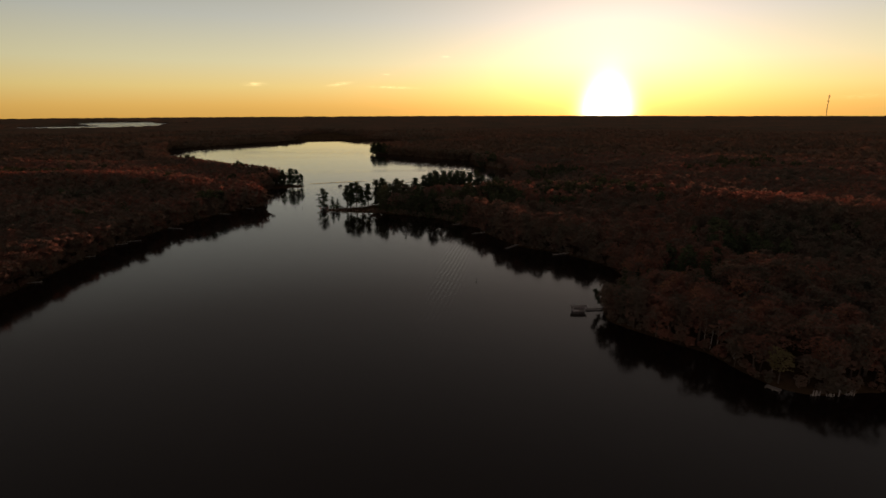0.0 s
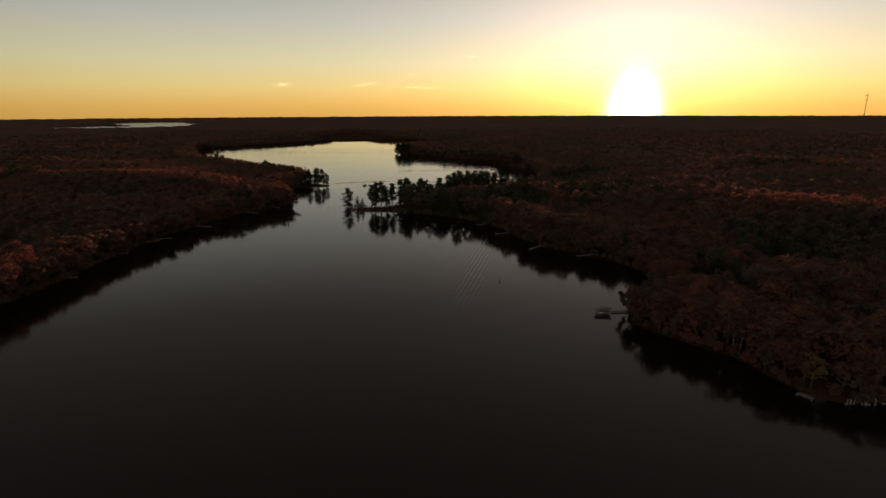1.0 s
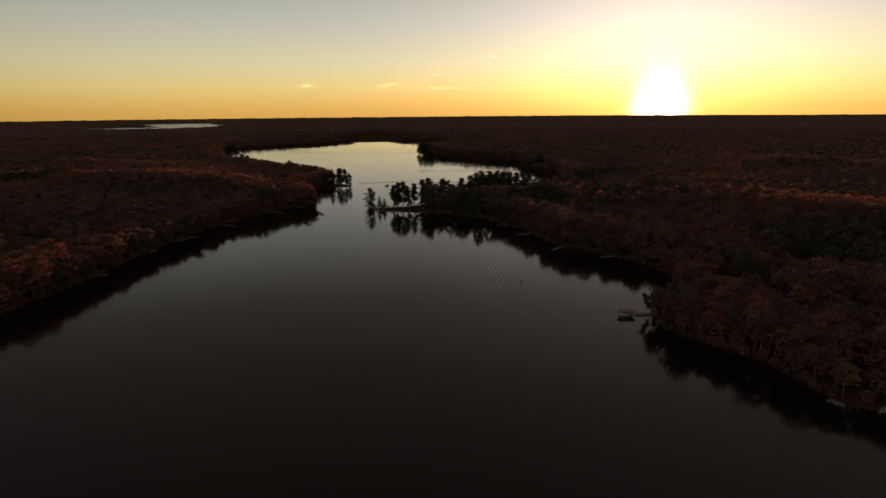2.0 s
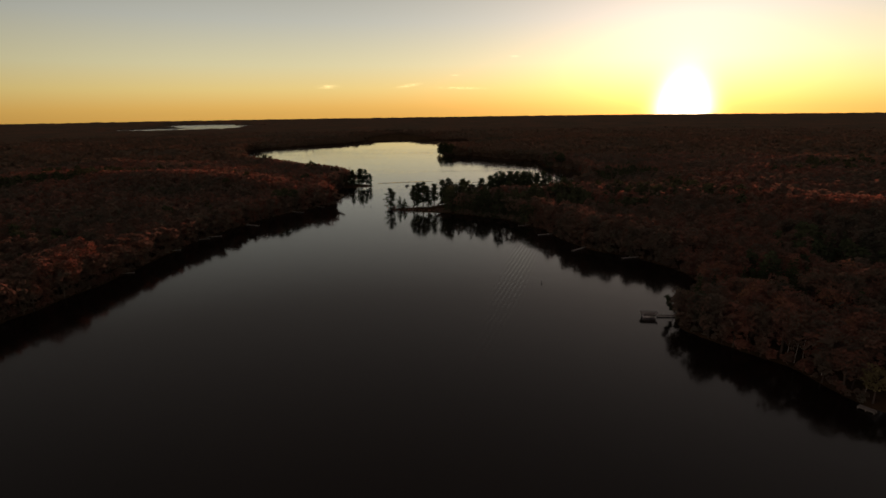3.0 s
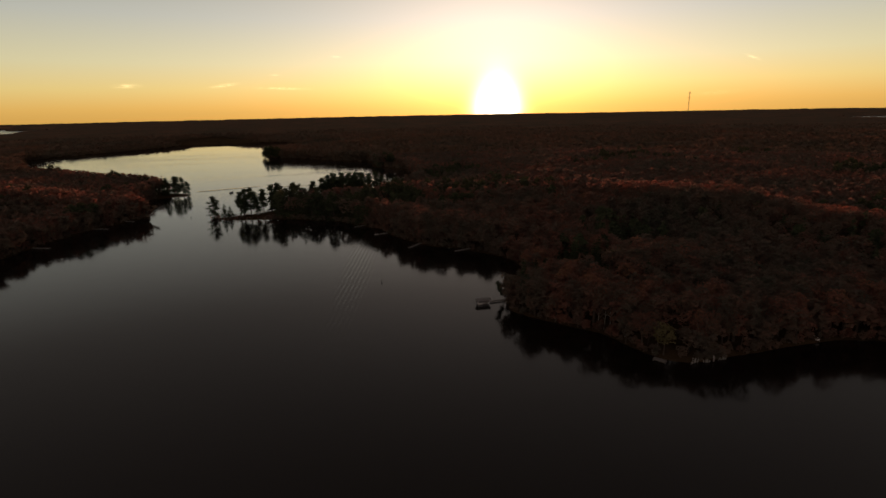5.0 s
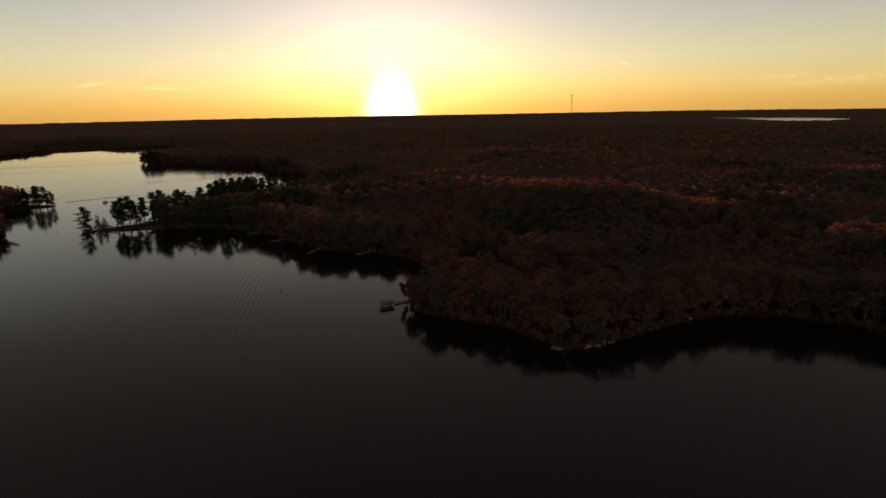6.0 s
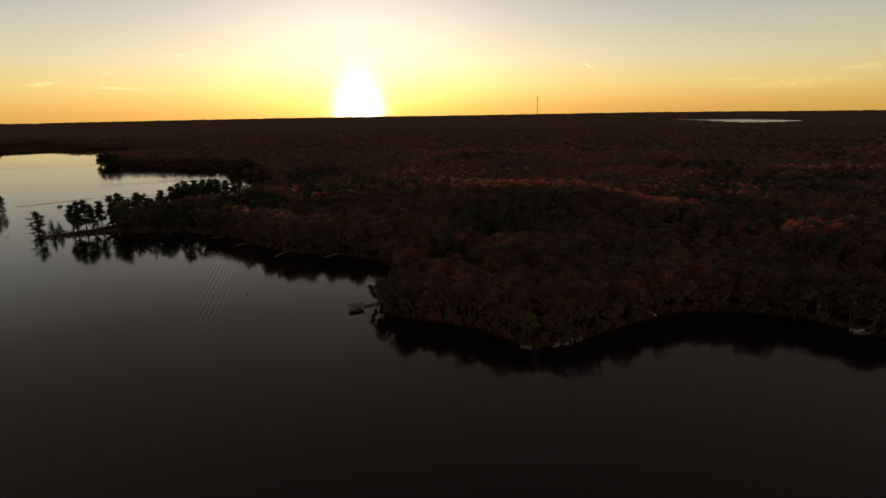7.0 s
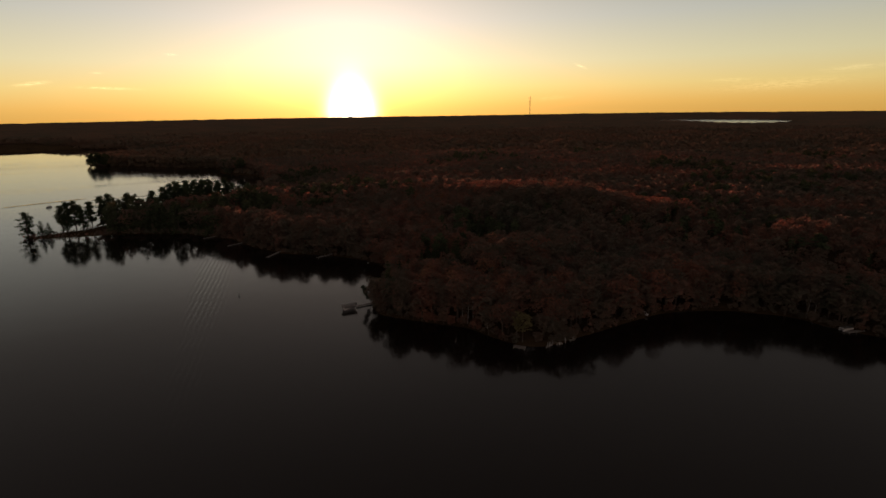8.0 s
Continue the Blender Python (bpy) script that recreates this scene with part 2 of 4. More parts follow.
def part(name, bm, mat, parent=None, label="", smooth=False):
    me = bpy.data.meshes.new(name)
    bmesh.ops.recalc_face_normals(bm, faces=bm.faces)
    bm.to_mesh(me)
    bm.free()
    for p in me.polygons:
        p.use_smooth = smooth
    me.materials.append(mat)
    ob = new(name, me)
    ob.parent = parent
    return tagged(ob, label) if label else ob


def box(bm, size, at, rz=0.0, bevel=0.0):
    made = bmesh.ops.create_cube(bm, size=1.0, matrix=Matrix.Translation(at) @ Matrix.Rotation(rz, 4, "Z") @ Matrix.Diagonal((*size, 1)))
    if bevel:
        bmesh.ops.bevel(bm, geom=list({e for v in made["verts"] for e in v.link_edges}), offset=bevel, segments=1, affect="EDGES")
    return bm


def rod(bm, a, b, r0, r1=None, seg=8):
    a, b = Vector(a), Vector(b)
    m = Matrix.Translation((a + b) / 2) @ (b - a).to_track_quat("Z", "Y").to_matrix().to_4x4()
    bmesh.ops.create_cone(bm, cap_ends=True, segments=seg, radius1=r0, radius2=r0 if r1 is None else r1, depth=(b - a).length, matrix=m)
    return bm


def empty(name, m, label, category, group="", kind=""):
    ob = new(name)
    ob.matrix_world = m
    return tagged(ob, label, category, group, kind)


# ---------------------------------------------------------------- the plan of the lake
WEST_SHORE = [(-320, -420), (-250, 40), (-219, 140), (-212, 200), (-209, 255), (-212, 301), (-213, 335), (-208, 375), (-198, 416), (-187, 450), (-175, 472), (-163, 485), (-164, 495), (-178, 510), (-193, 548), (-195, 583), (-181, 603), (-158, 611), (-162, 626),
              (-190, 642), (-234, 690), (-292, 735), (-346, 785), (-394, 836), (-444, 882), (-600, 1190)]
UPPER_SHORE = [(-539, 1355), (-442, 1492), (-430, 1680), (-432, 1850), (-372, 1910), (-312, 1740), (-218, 1650), (-120, 1570), (-106, 1290), (-146, 1115), (-90, 1045), (16, 950), (52, 915), (50, 846), (88, 785),
               (92, 680), (80, 612), (34, 590), (-3, 574), (-46, 518), (-74, 480), (-98, 473), (-110, 468)]
EAST_SHORE = [(-100, 461), (-80, 456), (-36, 442), (-7, 427), (12, 406), (25, 386), (34, 363), (48, 334), (70, 319), (81, 307), (91, 289), (95, 266), (89, 244), (76, 233), (70, 222), (69.5, 207), (80, 193), (95, 178), (99, 165), (104, 153), (113, 148), (126, 148), (139, 150), (165, 152),
              (184, 150), (204, 139), (216, 127), (221, 116), (224, 106), (232, 88), (250, 20), (320, -420)]


def curve(points, step, wobble):
    """A closed shoreline through the plan's points, rounded and made uneven."""
    p = np.array(points, float)
    n, out = len(p), []
    for i in range(n):
        a, b, c, d = p[i - 1], p[i], p[(i + 1) % n], p[(i + 2) % n]
        for t in np.linspace(0, 1, max(2, int(np.hypot(*(c - b)) / step)), endpoint=False):
            out.append(hermite(a, b, c, d, t))
    out = np.array(out)
    for q in out:
        q += Vector((noise.noise((q[0] * 0.06, q[1] * 0.06, 3.0)), noise.noise((q[0] * 0.06, q[1] * 0.06, 9.0)))) * wobble
    return out


def hermite(a, b, c, d, t):
    m0, m1 = (c - a) * 0.35, (d - b) * 0.35
    return (2 * t**3 - 3 * t**2 + 1) * b + (t**3 - 2 * t**2 + t) * m0 + (3 * t**2 - 2 * t**3) * c + (t**3 - t**2) * m1


SHORE = curve(WEST_SHORE + UPPER_SHORE + EAST_SHORE, 9.0, 2.2)
FAR_LAKES = [curve([(-2321, 3441), (-2396, 3880), (-2245, 3969), (-2039, 3899), (-1847, 3548), (-1678, 3631), (-1342, 2905), (-1468, 2844), (-1298, 2390), (-1357, 2171), (-1503, 2146), (-1663, 2152), (-2072, 2671), (-1982, 2884)], 60.0, 20.0),
             curve([(2625, 2405), (2712, 2275), (2796, 2138), (2840, 2063), (2801, 1819), (2655, 1639), (2288, 1396), (2035, 1347), (1909, 1387), (2017, 1576), (2084, 1748), (2048, 1910)], 60.0, 25.0)]
SPIT = curve([(-2260, 2960), (-1960, 2890), (-1780, 2900), (-1960, 2990), (-2260, 3130)], 60.0, 8.0)  # a wooded tongue of land in the far lake
FAR_LEVEL = 8.0


def distance(poly, x, y):
    """How far points lie from a closed shoreline: over 0 on land, under 0 on the water."""
    best, inside = np.full(x.shape, 1e12), np.zeros(x.shape, bool)
    for (ax, ay), (bx, by) in zip(poly, np.roll(poly, -1, 0)):
        ex, ey = bx - ax, by - ay
        t = np.clip(((x - ax) * ex + (y - ay) * ey) / (ex * ex + ey * ey + 1e-9), 0, 1)
        best = np.minimum(best, (ax + t * ex - x) ** 2 + (ay + t * ey - y) ** 2)
        if ay != by:
            inside ^= ((ay > y) != (by > y)) & (x < ex * (y - ay) / ey + ax)
    return np.where(inside, -1.0, 1.0) * np.sqrt(best)


def shore_distance(x, y):
    """The distance to the near lake, and to the nearest of the far ones."""
    return distance(SHORE, x, y), np.maximum(np.minimum(distance(FAR_LAKES[0], x, y), distance(FAR_LAKES[1], x, y)), -distance(SPIT, x, y))


def smooth(v, a, b):
    t = np.clip((v - a) / (b - a), 0, 1)
    return t * t * (3 - 2 * t)


def waves(x, y, size, seed):
    """A smooth uneven field between about -1 and 1."""
    rng, out = np.random.RandomState(seed), np.zeros_like(x)
    for i in range(7):
        a, f = rng.rand() * 6.283, (0.6 + 1.3 * rng.rand()) / size
        out += np.sin((x * np.cos(a) + y * np.sin(a)) * f + rng.rand() * 6.283)
    return out / 3.2


RIDGES = [(246, 308, 98, 36, 104, 11.5), (288, 160, 40, 26, 0, 7.0), (138, 224, 26, 18, 0, 4.0), (-315, 522, 190, 42, -6, 9.0), (-640, 930, 130, 50, 18, 8.0), (-575, 715, 60, 35, 0, 4.0), (870, 420, 60, 40, 0, 7.0), (600, 300, 90, 60, -60, 2.5)]  # low crests whose trees stand in the last light


def ground_height(x, y, near, far):
    r = np.hypot(x, y)
    bank = np.where(near > 0, 0.12 + 1.3 * smooth(near, 0, 7) + 4.0 * smooth(near, 10, 160), np.maximum(near * 0.25, -4.0))
    land = bank + smooth(near, 30, 250) * (2.0 + (1.5 - 1.1 * smooth(r, 420, 640)) * waves(x, y, 90.0, 4)) + 4.0 * smooth(r, 1800, 2600) + 11.0 * smooth(r, 3300, 4850) + 3.5 * smooth(r, 3000, 4500) * waves(x, y, 600.0, 5)
    for hx, hy, wx, wy, turn, up in RIDGES:
        c, s = math.cos(radians(turn)), math.sin(radians(turn))
        u, v = ((x - hx) * c + (y - hy) * s) / wx, ((hy - y) * -c - (x - hx) * s) / wy
        land = land + up * np.exp(-u * u - v * v) * smooth(near, 5, 60)
    land = np.where(r > 1700, np.maximum(land, 8.0 + 2.2 * smooth(r, 1700, 2300)), land)
    basin = FAR_LEVEL + np.clip(far * 0.1, -2.0, 3.0)
    return np.where(far < 60, basin + (land - basin) * smooth(far, 10, 60), land)


# ---------------------------------------------------------------- ground, water
def polar(radii, azimuths):
    r, a = np.meshgrid(radii, np.radians(azimuths), indexing="ij")
    return (r * np.sin(a)).ravel(), (r * np.cos(a)).ravel()


def ring_faces(rows, cols, closed):
    i, j = np.meshgrid(np.arange(rows - 1), np.arange(cols if closed else cols - 1), indexing="ij")
    k = (j + 1) % cols
    return np.stack([i * cols + j, (i + 1) * cols + j, (i + 1) * cols + k, i * cols + k], -1).reshape(-1, 4)


AZ = np.concatenate([np.arange(-60, 76, 0.36), np.arange(76, 300, 4.0)])
radii = np.concatenate([[2.0], np.geomspace(70, 4960, 280)])
gx, gy = polar(radii, AZ)
near, far = shore_distance(gx, gy)
gz = ground_height(gx, gy, near, far)
ground = mesh_object("ground", np.stack([gx, gy, gz], 1), ring_faces(len(radii), len(AZ), True), [SOIL], smooth=True)
tagged(ground, "brown leaf-littered forest floor round the lake", "ground", kind="structure")


def water_sheet(name, cx, cy, rx, ry, z, label):
    a = np.linspace(0, 2 * np.pi, 65)[:-1]
    bm = bmesh.new()
    bm.faces.new([bm.verts.new((cx + rx * math.cos(t), cy + ry * math.sin(t), z)) for t in a])
    tagged(part(name, bm, WATER), label, "lake", kind="structure")


water_sheet("water", -80, 720, 720, 1380, 0.0, "calm dark lake water mirroring the evening sky")
water_sheet("water_far_west", -1950, 3150, 950, 1350, FAR_LEVEL, "far lake shining pale under the evening sky")
water_sheet("water_far_east", 2280, 1950, 640, 800, FAR_LEVEL, "narrow far lake shining pale between woods")


# ---------------------------------------------------------------- trees
def leaves(rng, centres, size, flat=1.0):
    """A small bent patch of leaves at each centre."""
    n = len(centres)
    u = rng.normal(size=(n, 3)) * (1, 1, flat)
    u /= np.linalg.norm(u, axis=1)[:, None]
    v = np.cross(u, rng.normal(size=(n, 3)) * (1, 1, 1.0 / max(flat, 0.15)))
    v /= np.linalg.norm(v, axis=1)[:, None] + 1e-9
    s = (size * rng.uniform(0.6, 1.35, n))[:, None]
    w = np.cross(u, v) * s * 0.3
    q = np.stack([centres - u * s - w, centres + v * s * 0.7 + w, centres + u * s - w, centres - v * s * 0.7 + w], 1)
    return q.reshape(-1, 3), np.arange(4 * n).reshape(n, 4)


def clumps(rng, centres, out, size, loose=0.8):
    """A small bent patch of leaves at each centre, lying roughly square to the way out of the crown."""
    n = len(centres)
    w = out + rng.normal(size=(n, 3)) * loose
    w /= np.linalg.norm(w, axis=1)[:, None] + 1e-9
    u = np.cross(w, rng.normal(size=(n, 3)))
    u /= np.linalg.norm(u, axis=1)[:, None] + 1e-9
    v = np.cross(w, u)
    s = (size * rng.uniform(0.6, 1.35, n))[:, None]
    b = w * s * 0.3
    q = np.stack([centres - u * s - b, centres + v * s * 0.75 + b, centres + u * s - b, centres - v * s * 0.75 + b], 1)
    return q.reshape(-1, 3), np.arange(4 * n).reshape(n, 4)


def crown(rng, lobes, n, size, inner=0.62):
    """Leaves over the outside of a crown of round lobes (centre, radius)."""
    mids, rads = np.array([c for c, r in lobes]), np.array([r for c, r in lobes])
    centres, outs, have = [], [], 0
    for tries in range(40):
        pick = rng.choice(len(lobes), n, p=rads ** 2 / (rads ** 2).sum())
        d = rng.normal(size=(n, 3)) + (0, 0, 0.35)
        d /= np.linalg.norm(d, axis=1)[:, None]
        c = mids[pick] + d * (rads[pick] * rng.uniform(inner, 1.06, n))[:, None] * (1, 1, 1.1)
        free = (np.linalg.norm(c[:, None] - mids[None], axis=2) > rads[None] * inner * 0.9).all(1)
        centres.append(c[free]), outs.append(d[free])
        have += free.sum()
        if have >= n:
            break
    return clumps(rng, np.concatenate(centres)[:n], np.concatenate(outs)[:n], size)


def tube(path, radii, sides):
    path = np.asarray(path, float)
    a = np.linspace(0, 2 * np.pi, sides, endpoint=False)
    verts = []
    for i, (p, r) in enumerate(zip(path, radii)):
        d = path[min(i + 1, len(path) - 1)] - path[max(i - 1, 0)]
        d /= np.linalg.norm(d) + 1e-9
        e = np.cross(d, (0.3, 0.9, 0.1) if abs(d[2]) > 0.7 else (0, 0, 1))
        e /= np.linalg.norm(e)
        f = np.cross(d, e)
        verts.append(p + r * (np.cos(a)[:, None] * e + np.sin(a)[:, None] * f))
    return np.concatenate(verts), ring_faces(len(path), sides, True)


def join(pieces):
    verts, faces, at = [], [], 0
    for v, f in pieces:
        verts.append(v), faces.append(f + at)
        at += len(v)
    return np.concatenate(verts), np.concatenate(faces)


def hardwood(seed, n, size, limbs, sides, birch=False, rings=5):
    """A broadleaf tree 1 m high: wood and crown."""
    rng = np.random.RandomState(seed)
    lean = rng.normal(size=2) * 0.03
    trunk = [(lean[0] * t + 0.012 * math.sin(5 * t + seed), lean[1] * t, t) for t in np.linspace(-0.03, 0.82, rings)]
    r0 = 0.009 if birch else 0.016
    wood = [tube(trunk, r0 * np.linspace(1.25, 0.15, rings), sides)]
    tips = []
    for i in range(limbs):
        a, t0 = i * 2.4 + rng.rand(), 0.32 + 0.4 * i / max(limbs, 1)
        reach = rng.uniform(0.15, 0.24) * (1.15 - 0.5 * t0)
        base = np.array([lean[0] * t0, lean[1] * t0, t0])
        tip = base + (math.cos(a) * reach, math.sin(a) * reach, rng.uniform(0.12, 0.24))
        mid = (base + tip) / 2 + (0, 0, -0.02)
        wood.append(tube([base, mid, tip], [r0 * 0.5, r0 * 0.35, r0 * 0.1], 3))
        tips.append(tip)
    if limbs:
        lobes = [(np.array([*lean, 0.74]) + rng.normal(size=3) * 0.02, 0.17)] + [(t, rng.uniform(0.09, 0.15)) for t in tips]
    else:
        lobes = [(np.array([*lean, 0.66]), 0.19), (np.array([*lean, 0.50]), 0.15)]
        turn = rng.rand() * 6.283
        for i in range(7):
            a, reach, up = turn + i * 0.9 + rng.normal() * 0.2, rng.uniform(0.10, 0.16), rng.uniform(0.46, 0.72)
            lobes.append((np.array([math.cos(a) * reach, math.sin(a) * reach, up]), rng.uniform(0.085, 0.125)))
        for i in range(3):
            lobes.append((np.array([*lean, 0.80]) + rng.normal(size=3) * (0.065, 0.065, 0.035), rng.uniform(0.07, 0.11)))
    return wood, crown(rng, lobes, n, size)


def spruce(seed, n, size, sides):
    rng = np.random.RandomState(seed)
    wood = tube([(0, 0, t) for t in (-0.03, 0.4, 0.98)], [0.016, 0.010, 0.002], sides)
    t = 1 - np.sqrt(rng.uniform(0.0, 1, n)) * 0.9
    tier = np.floor(t * 13) / 13 + rng.normal(size=n) * 0.008
    rad = (1.02 - tier) * 0.20 * rng.uniform(0.15, 1.1, n) * (0.9 + 0.2 * np.sin(tier * 40 + seed))
    a = rng.rand(n) * 6.283
    c = np.stack([np.cos(a) * rad, np.sin(a) * rad, tier - rad * 0.35], 1)
    return [wood], leaves(rng, c, size, 0.45)


def pine(seed, n, size, sides, bare=0.45):
    """An old pine: a long bare stem and plates of needles on level limbs."""
    rng = np.random.RandomState(seed)
    bend = rng.normal(size=2) * 0.03
    stem = [(bend[0] * t * t, bend[1] * t * t, t) for t in np.linspace(-0.03, 0.97, 6)]
    wood, centres = [tube(stem, 0.017 * np.array([1.2, 1, 0.85, 0.65, 0.4, 0.1]), sides)], []
    levels = 12
    for i in range(levels):
        u = (i + rng.uniform(-0.3, 0.3)) / (levels - 1)
        t = bare + (0.97 - bare) * u
        full = math.sin(math.pi * min(1.0, max(0.0, 0.30 + 0.62 * u))) ** 0.8
        for k in range(rng.randint(2, 5) if i < levels - 1 else 2):
            a = rng.rand() * 6.283
            reach = full * rng.uniform(0.06, 0.19)
            base = np.array([bend[0] * t * t, bend[1] * t * t, t - 0.02])
            tip = base + (math.cos(a) * reach, math.sin(a) * reach, rng.uniform(0.0, 0.06))
            wood.append(tube([base, (base + tip) / 2 + (0, 0, -0.008), tip], [0.005, 0.004, 0.001], 3))
            m = max(2, n // (levels * 3))
            f = rng.uniform(0.35, 1.1, m)[:, None]
            centres.append(base + (tip - base) * f + rng.normal(size=(m, 3)) * (0.033, 0.033, 0.021))
    return wood, leaves(rng, np.concatenate(centres), size, 0.75)


def tree_thing(name, arrays, leaf, bark, label, category="tree"):
    """A tree 1 m high with its stem and crown; placed and sized as a whole."""
    wood, (cv, cf) = arrays
    ob = empty(name, Matrix.Identity(4), label, category)
    few = len(wood) < 12  # the pines' many thin limbs stay one with the stem
    trunk = mesh_object("trunk", *(wood[0] if few else join(wood)), [bark], ob, smooth=True)
    for limb in wood[1:] if few else []:
        mesh_object("limb", *limb, [bark], trunk, smooth=True)
    mesh_object("crown", cv, cf, [leaf], ob)
    return ob


def plant(kind, x, y, high, turn=0.0, lean=(0.0, 0.0), wide=1.0):
    """A copy of a tree on the ground at x, y."""
    a, b = np.array([float(x)]), np.array([float(y)])
    z = float(ground_height(a, b, *shore_distance(a, b))[0])
    ob = copy_thing(kind, Matrix.Identity(4))
    ob.matrix_world = Matrix.Translation((x, y, max(z, 0.05))) @ Euler((lean[0], lean[1], turn)).to_matrix().to_4x4() @ Matrix.Diagonal((high * wide, high * wide, high, 1))
    return ob


def drop(kinds):
    for k in kinds:
        for o in (*k.children_recursive, k):
            bpy.data.objects.remove(o)


rng = np.random.RandomState(11)


def scatter_points(spacing, r0, r1, a0, a1, seed):
    g = np.random.RandomState(seed)
    x, y = np.meshgrid(np.arange(-r1, r1, spacing), np.arange(-r1 * 0.3, r1, spacing))
    x, y = (x + g.uniform(-0.48, 0.48, x.shape) * spacing).ravel(), (y + g.uniform(-0.48, 0.48, y.shape) * spacing).ravel()
    r, a = np.hypot(x, y), np.degrees(np.arctan2(x, y))
    keep = (r > r0) & (r < r1) & (a > a0) & (a < a1)
    return x[keep], y[keep]


def woods(name, templates, x, y, z, high, mats, label, seed):
    """Many trees joined into one mesh."""
    g = np.random.RandomState(seed)
    pick, turn, wide = g.randint(0, len(templates), len(x)), g.rand(len(x)) * 6.283, g.uniform(1.25, 1.7, len(x))
    verts, faces, index, at = [], [], [], 0
    for k, (wood, (cv, cf)) in enumerate(templates):
        wv, wf = join(wood)
        m = np.nonzero(pick == k)[0]
        tv, tf = np.concatenate([wv, cv]), np.concatenate([wf, cf + len(wv)])
        ti = np.concatenate([np.ones(len(wf), int), np.zeros(len(cf), int)])
        c, s, h, w = np.cos(turn[m])[:, None], np.sin(turn[m])[:, None], high[m][:, None], wide[m][:, None]
        px = (tv[:, 0] * c - tv[:, 1] * s) * h * w + x[m][:, None]
        py = (tv[:, 0] * s + tv[:, 1] * c) * h * w + y[m][:, None]
        pz = tv[:, 2] * h + z[m][:, None]
        verts.append(np.stack([px, py, pz], -1).reshape(-1, 3))
        faces.append((tf[None] + (np.arange(len(m)) * len(tv))[:, None, None] + at).reshape(-1, 4))
        index.append(np.tile(ti, len(m)))
        at += len(m) * len(tv)
    ob = mesh_object(name, np.concatenate(verts), np.concatenate(faces), mats, indices=np.concatenate(index))
    return tagged(ob, label, "woods", kind="stuff")


# ---- the old pines of the two narrow points, and the trees by the water
PINES = [tree_thing("pine_tree", pine(s, 1800, 0.022, 7, b), NEEDLES, BARK, "tall old pine with bare stem by the water", "pine tree") for s, b in ((1, 0.22), (2, 0.34), (3, 0.17), (4, 0.27), (5, 0.06))]
SPRUCES = [tree_thing("spruce_tree", spruce(s, 380, 0.028, 6), NEEDLES, BARK, "dark pointed spruce near the shore", "spruce tree") for s in (1, 2)]
HARDWOODS = [tree_thing("broadleaf_tree", hardwood(s, 620, 0.026, 9, 6), AUTUMN_TREE, BARK, "broadleaf tree in brown autumn leaves by the shore", "tree") for s in range(1, 7)]
BIRCHES = [tree_thing("birch_tree", hardwood(s, 200, 0.024, 7, 6, True), AUTUMN_TREE, BIRCH, "thin birch with pale trunk at the water's edge", "birch tree") for s in (21, 22)]
GOLDEN = tree_thing("yellow_tree", hardwood(31, 420, 0.034, 9, 6), YELLOW, BARK, "small tree with yellow-green leaves at the water", "tree")

TIP_PINES = [(-106, 469.5, 17, 4), (-97, 468, 11, 5), (-93, 469, 9, 6), (-84, 467.5, 19, 1), (-81, 466, 21, 2), (-76, 469, 21.5, 3), (-71, 466, 18, 0), (-66, 471, 20, 1), (-60, 478, 22, 2), (-55, 483, 23, 3), (-52, 471, 17, 5),
             (-44, 496, 21, 0), (-38, 503, 15, 6), (-33, 512, 14, 5), (-27, 528, 20, 1), (-20, 541, 21, 2), (-13, 548, 23, 3), (-6, 554, 24, 0), (1, 557, 24, 1), (8, 562, 23, 2), (15, 564, 23, 3), (22, 570, 22, 0), (29, 566, 21, 1), (36, 571, 22, 2), (-16, 536, 19, 3), (-9, 543, 21, 1), (-1, 548, 22, 2), (6, 551, 21, 0), (13, 555, 21, 3), (20, 558, 20, 1), (27, 556, 19, 2), (43, 568, 17, 0), (49, 572, 15, 5), (55, 578, 15, 6), (-24, 523, 16, 5), (-48, 480, 15, 5)]
for i, (x, y, h, k) in enumerate(TIP_PINES):
    ob = plant((PINES + SPRUCES)[k], x, y, h * (0.95 if y > 515 else 1.05), i * 1.7, wide=(1.25, 1.1, 1.3, 1.25, 1.6, 2.0, 2.3)[k] * (1.25 if y > 515 else 1.0))
    tagged(ob, group="pines on the narrow point")
for i, (x, y, h, k) in enumerate([(-162, 613, 14, 4), (-167, 616, 18, 2), (-172, 614, 19, 4), (-177, 618, 19, 2), (-182, 612, 18, 4), (-187, 616, 12, 5), (-193, 614, 11, 6), (-199, 622, 13, 5), (-206, 634, 17, 2), (-213, 646, 17, 1), (-221, 655, 18, 3)]):
    tagged(plant((PINES + SPRUCES)[k], x, y, h, i * 2.1, wide=1.3), group="pines on the west point")
for i, (x, y, h, k) in enumerate([(-139, 1079, 20, 0), (-133, 1073, 22, 2), (-128, 1080, 23, 1), (-122, 1071, 21, 3), (-116, 1066, 22, 0), (-109, 1063, 20, 2)]):
    tagged(plant(PINES[k], x, y, h, i * 1.9, wide=1.4), group="pines on the far headland")
tagged(plant(PINES[1], 70.0, 221.6, 10.0, 0.0, (0.0, -0.38), 0.9), "leaning pine with sparse limbs beside the dock")
tagged(plant(PINES[2], 74.5, 225.0, 10, 2.6, (0.05, -0.1), 1.0), "short pine on the bank beside the dock")
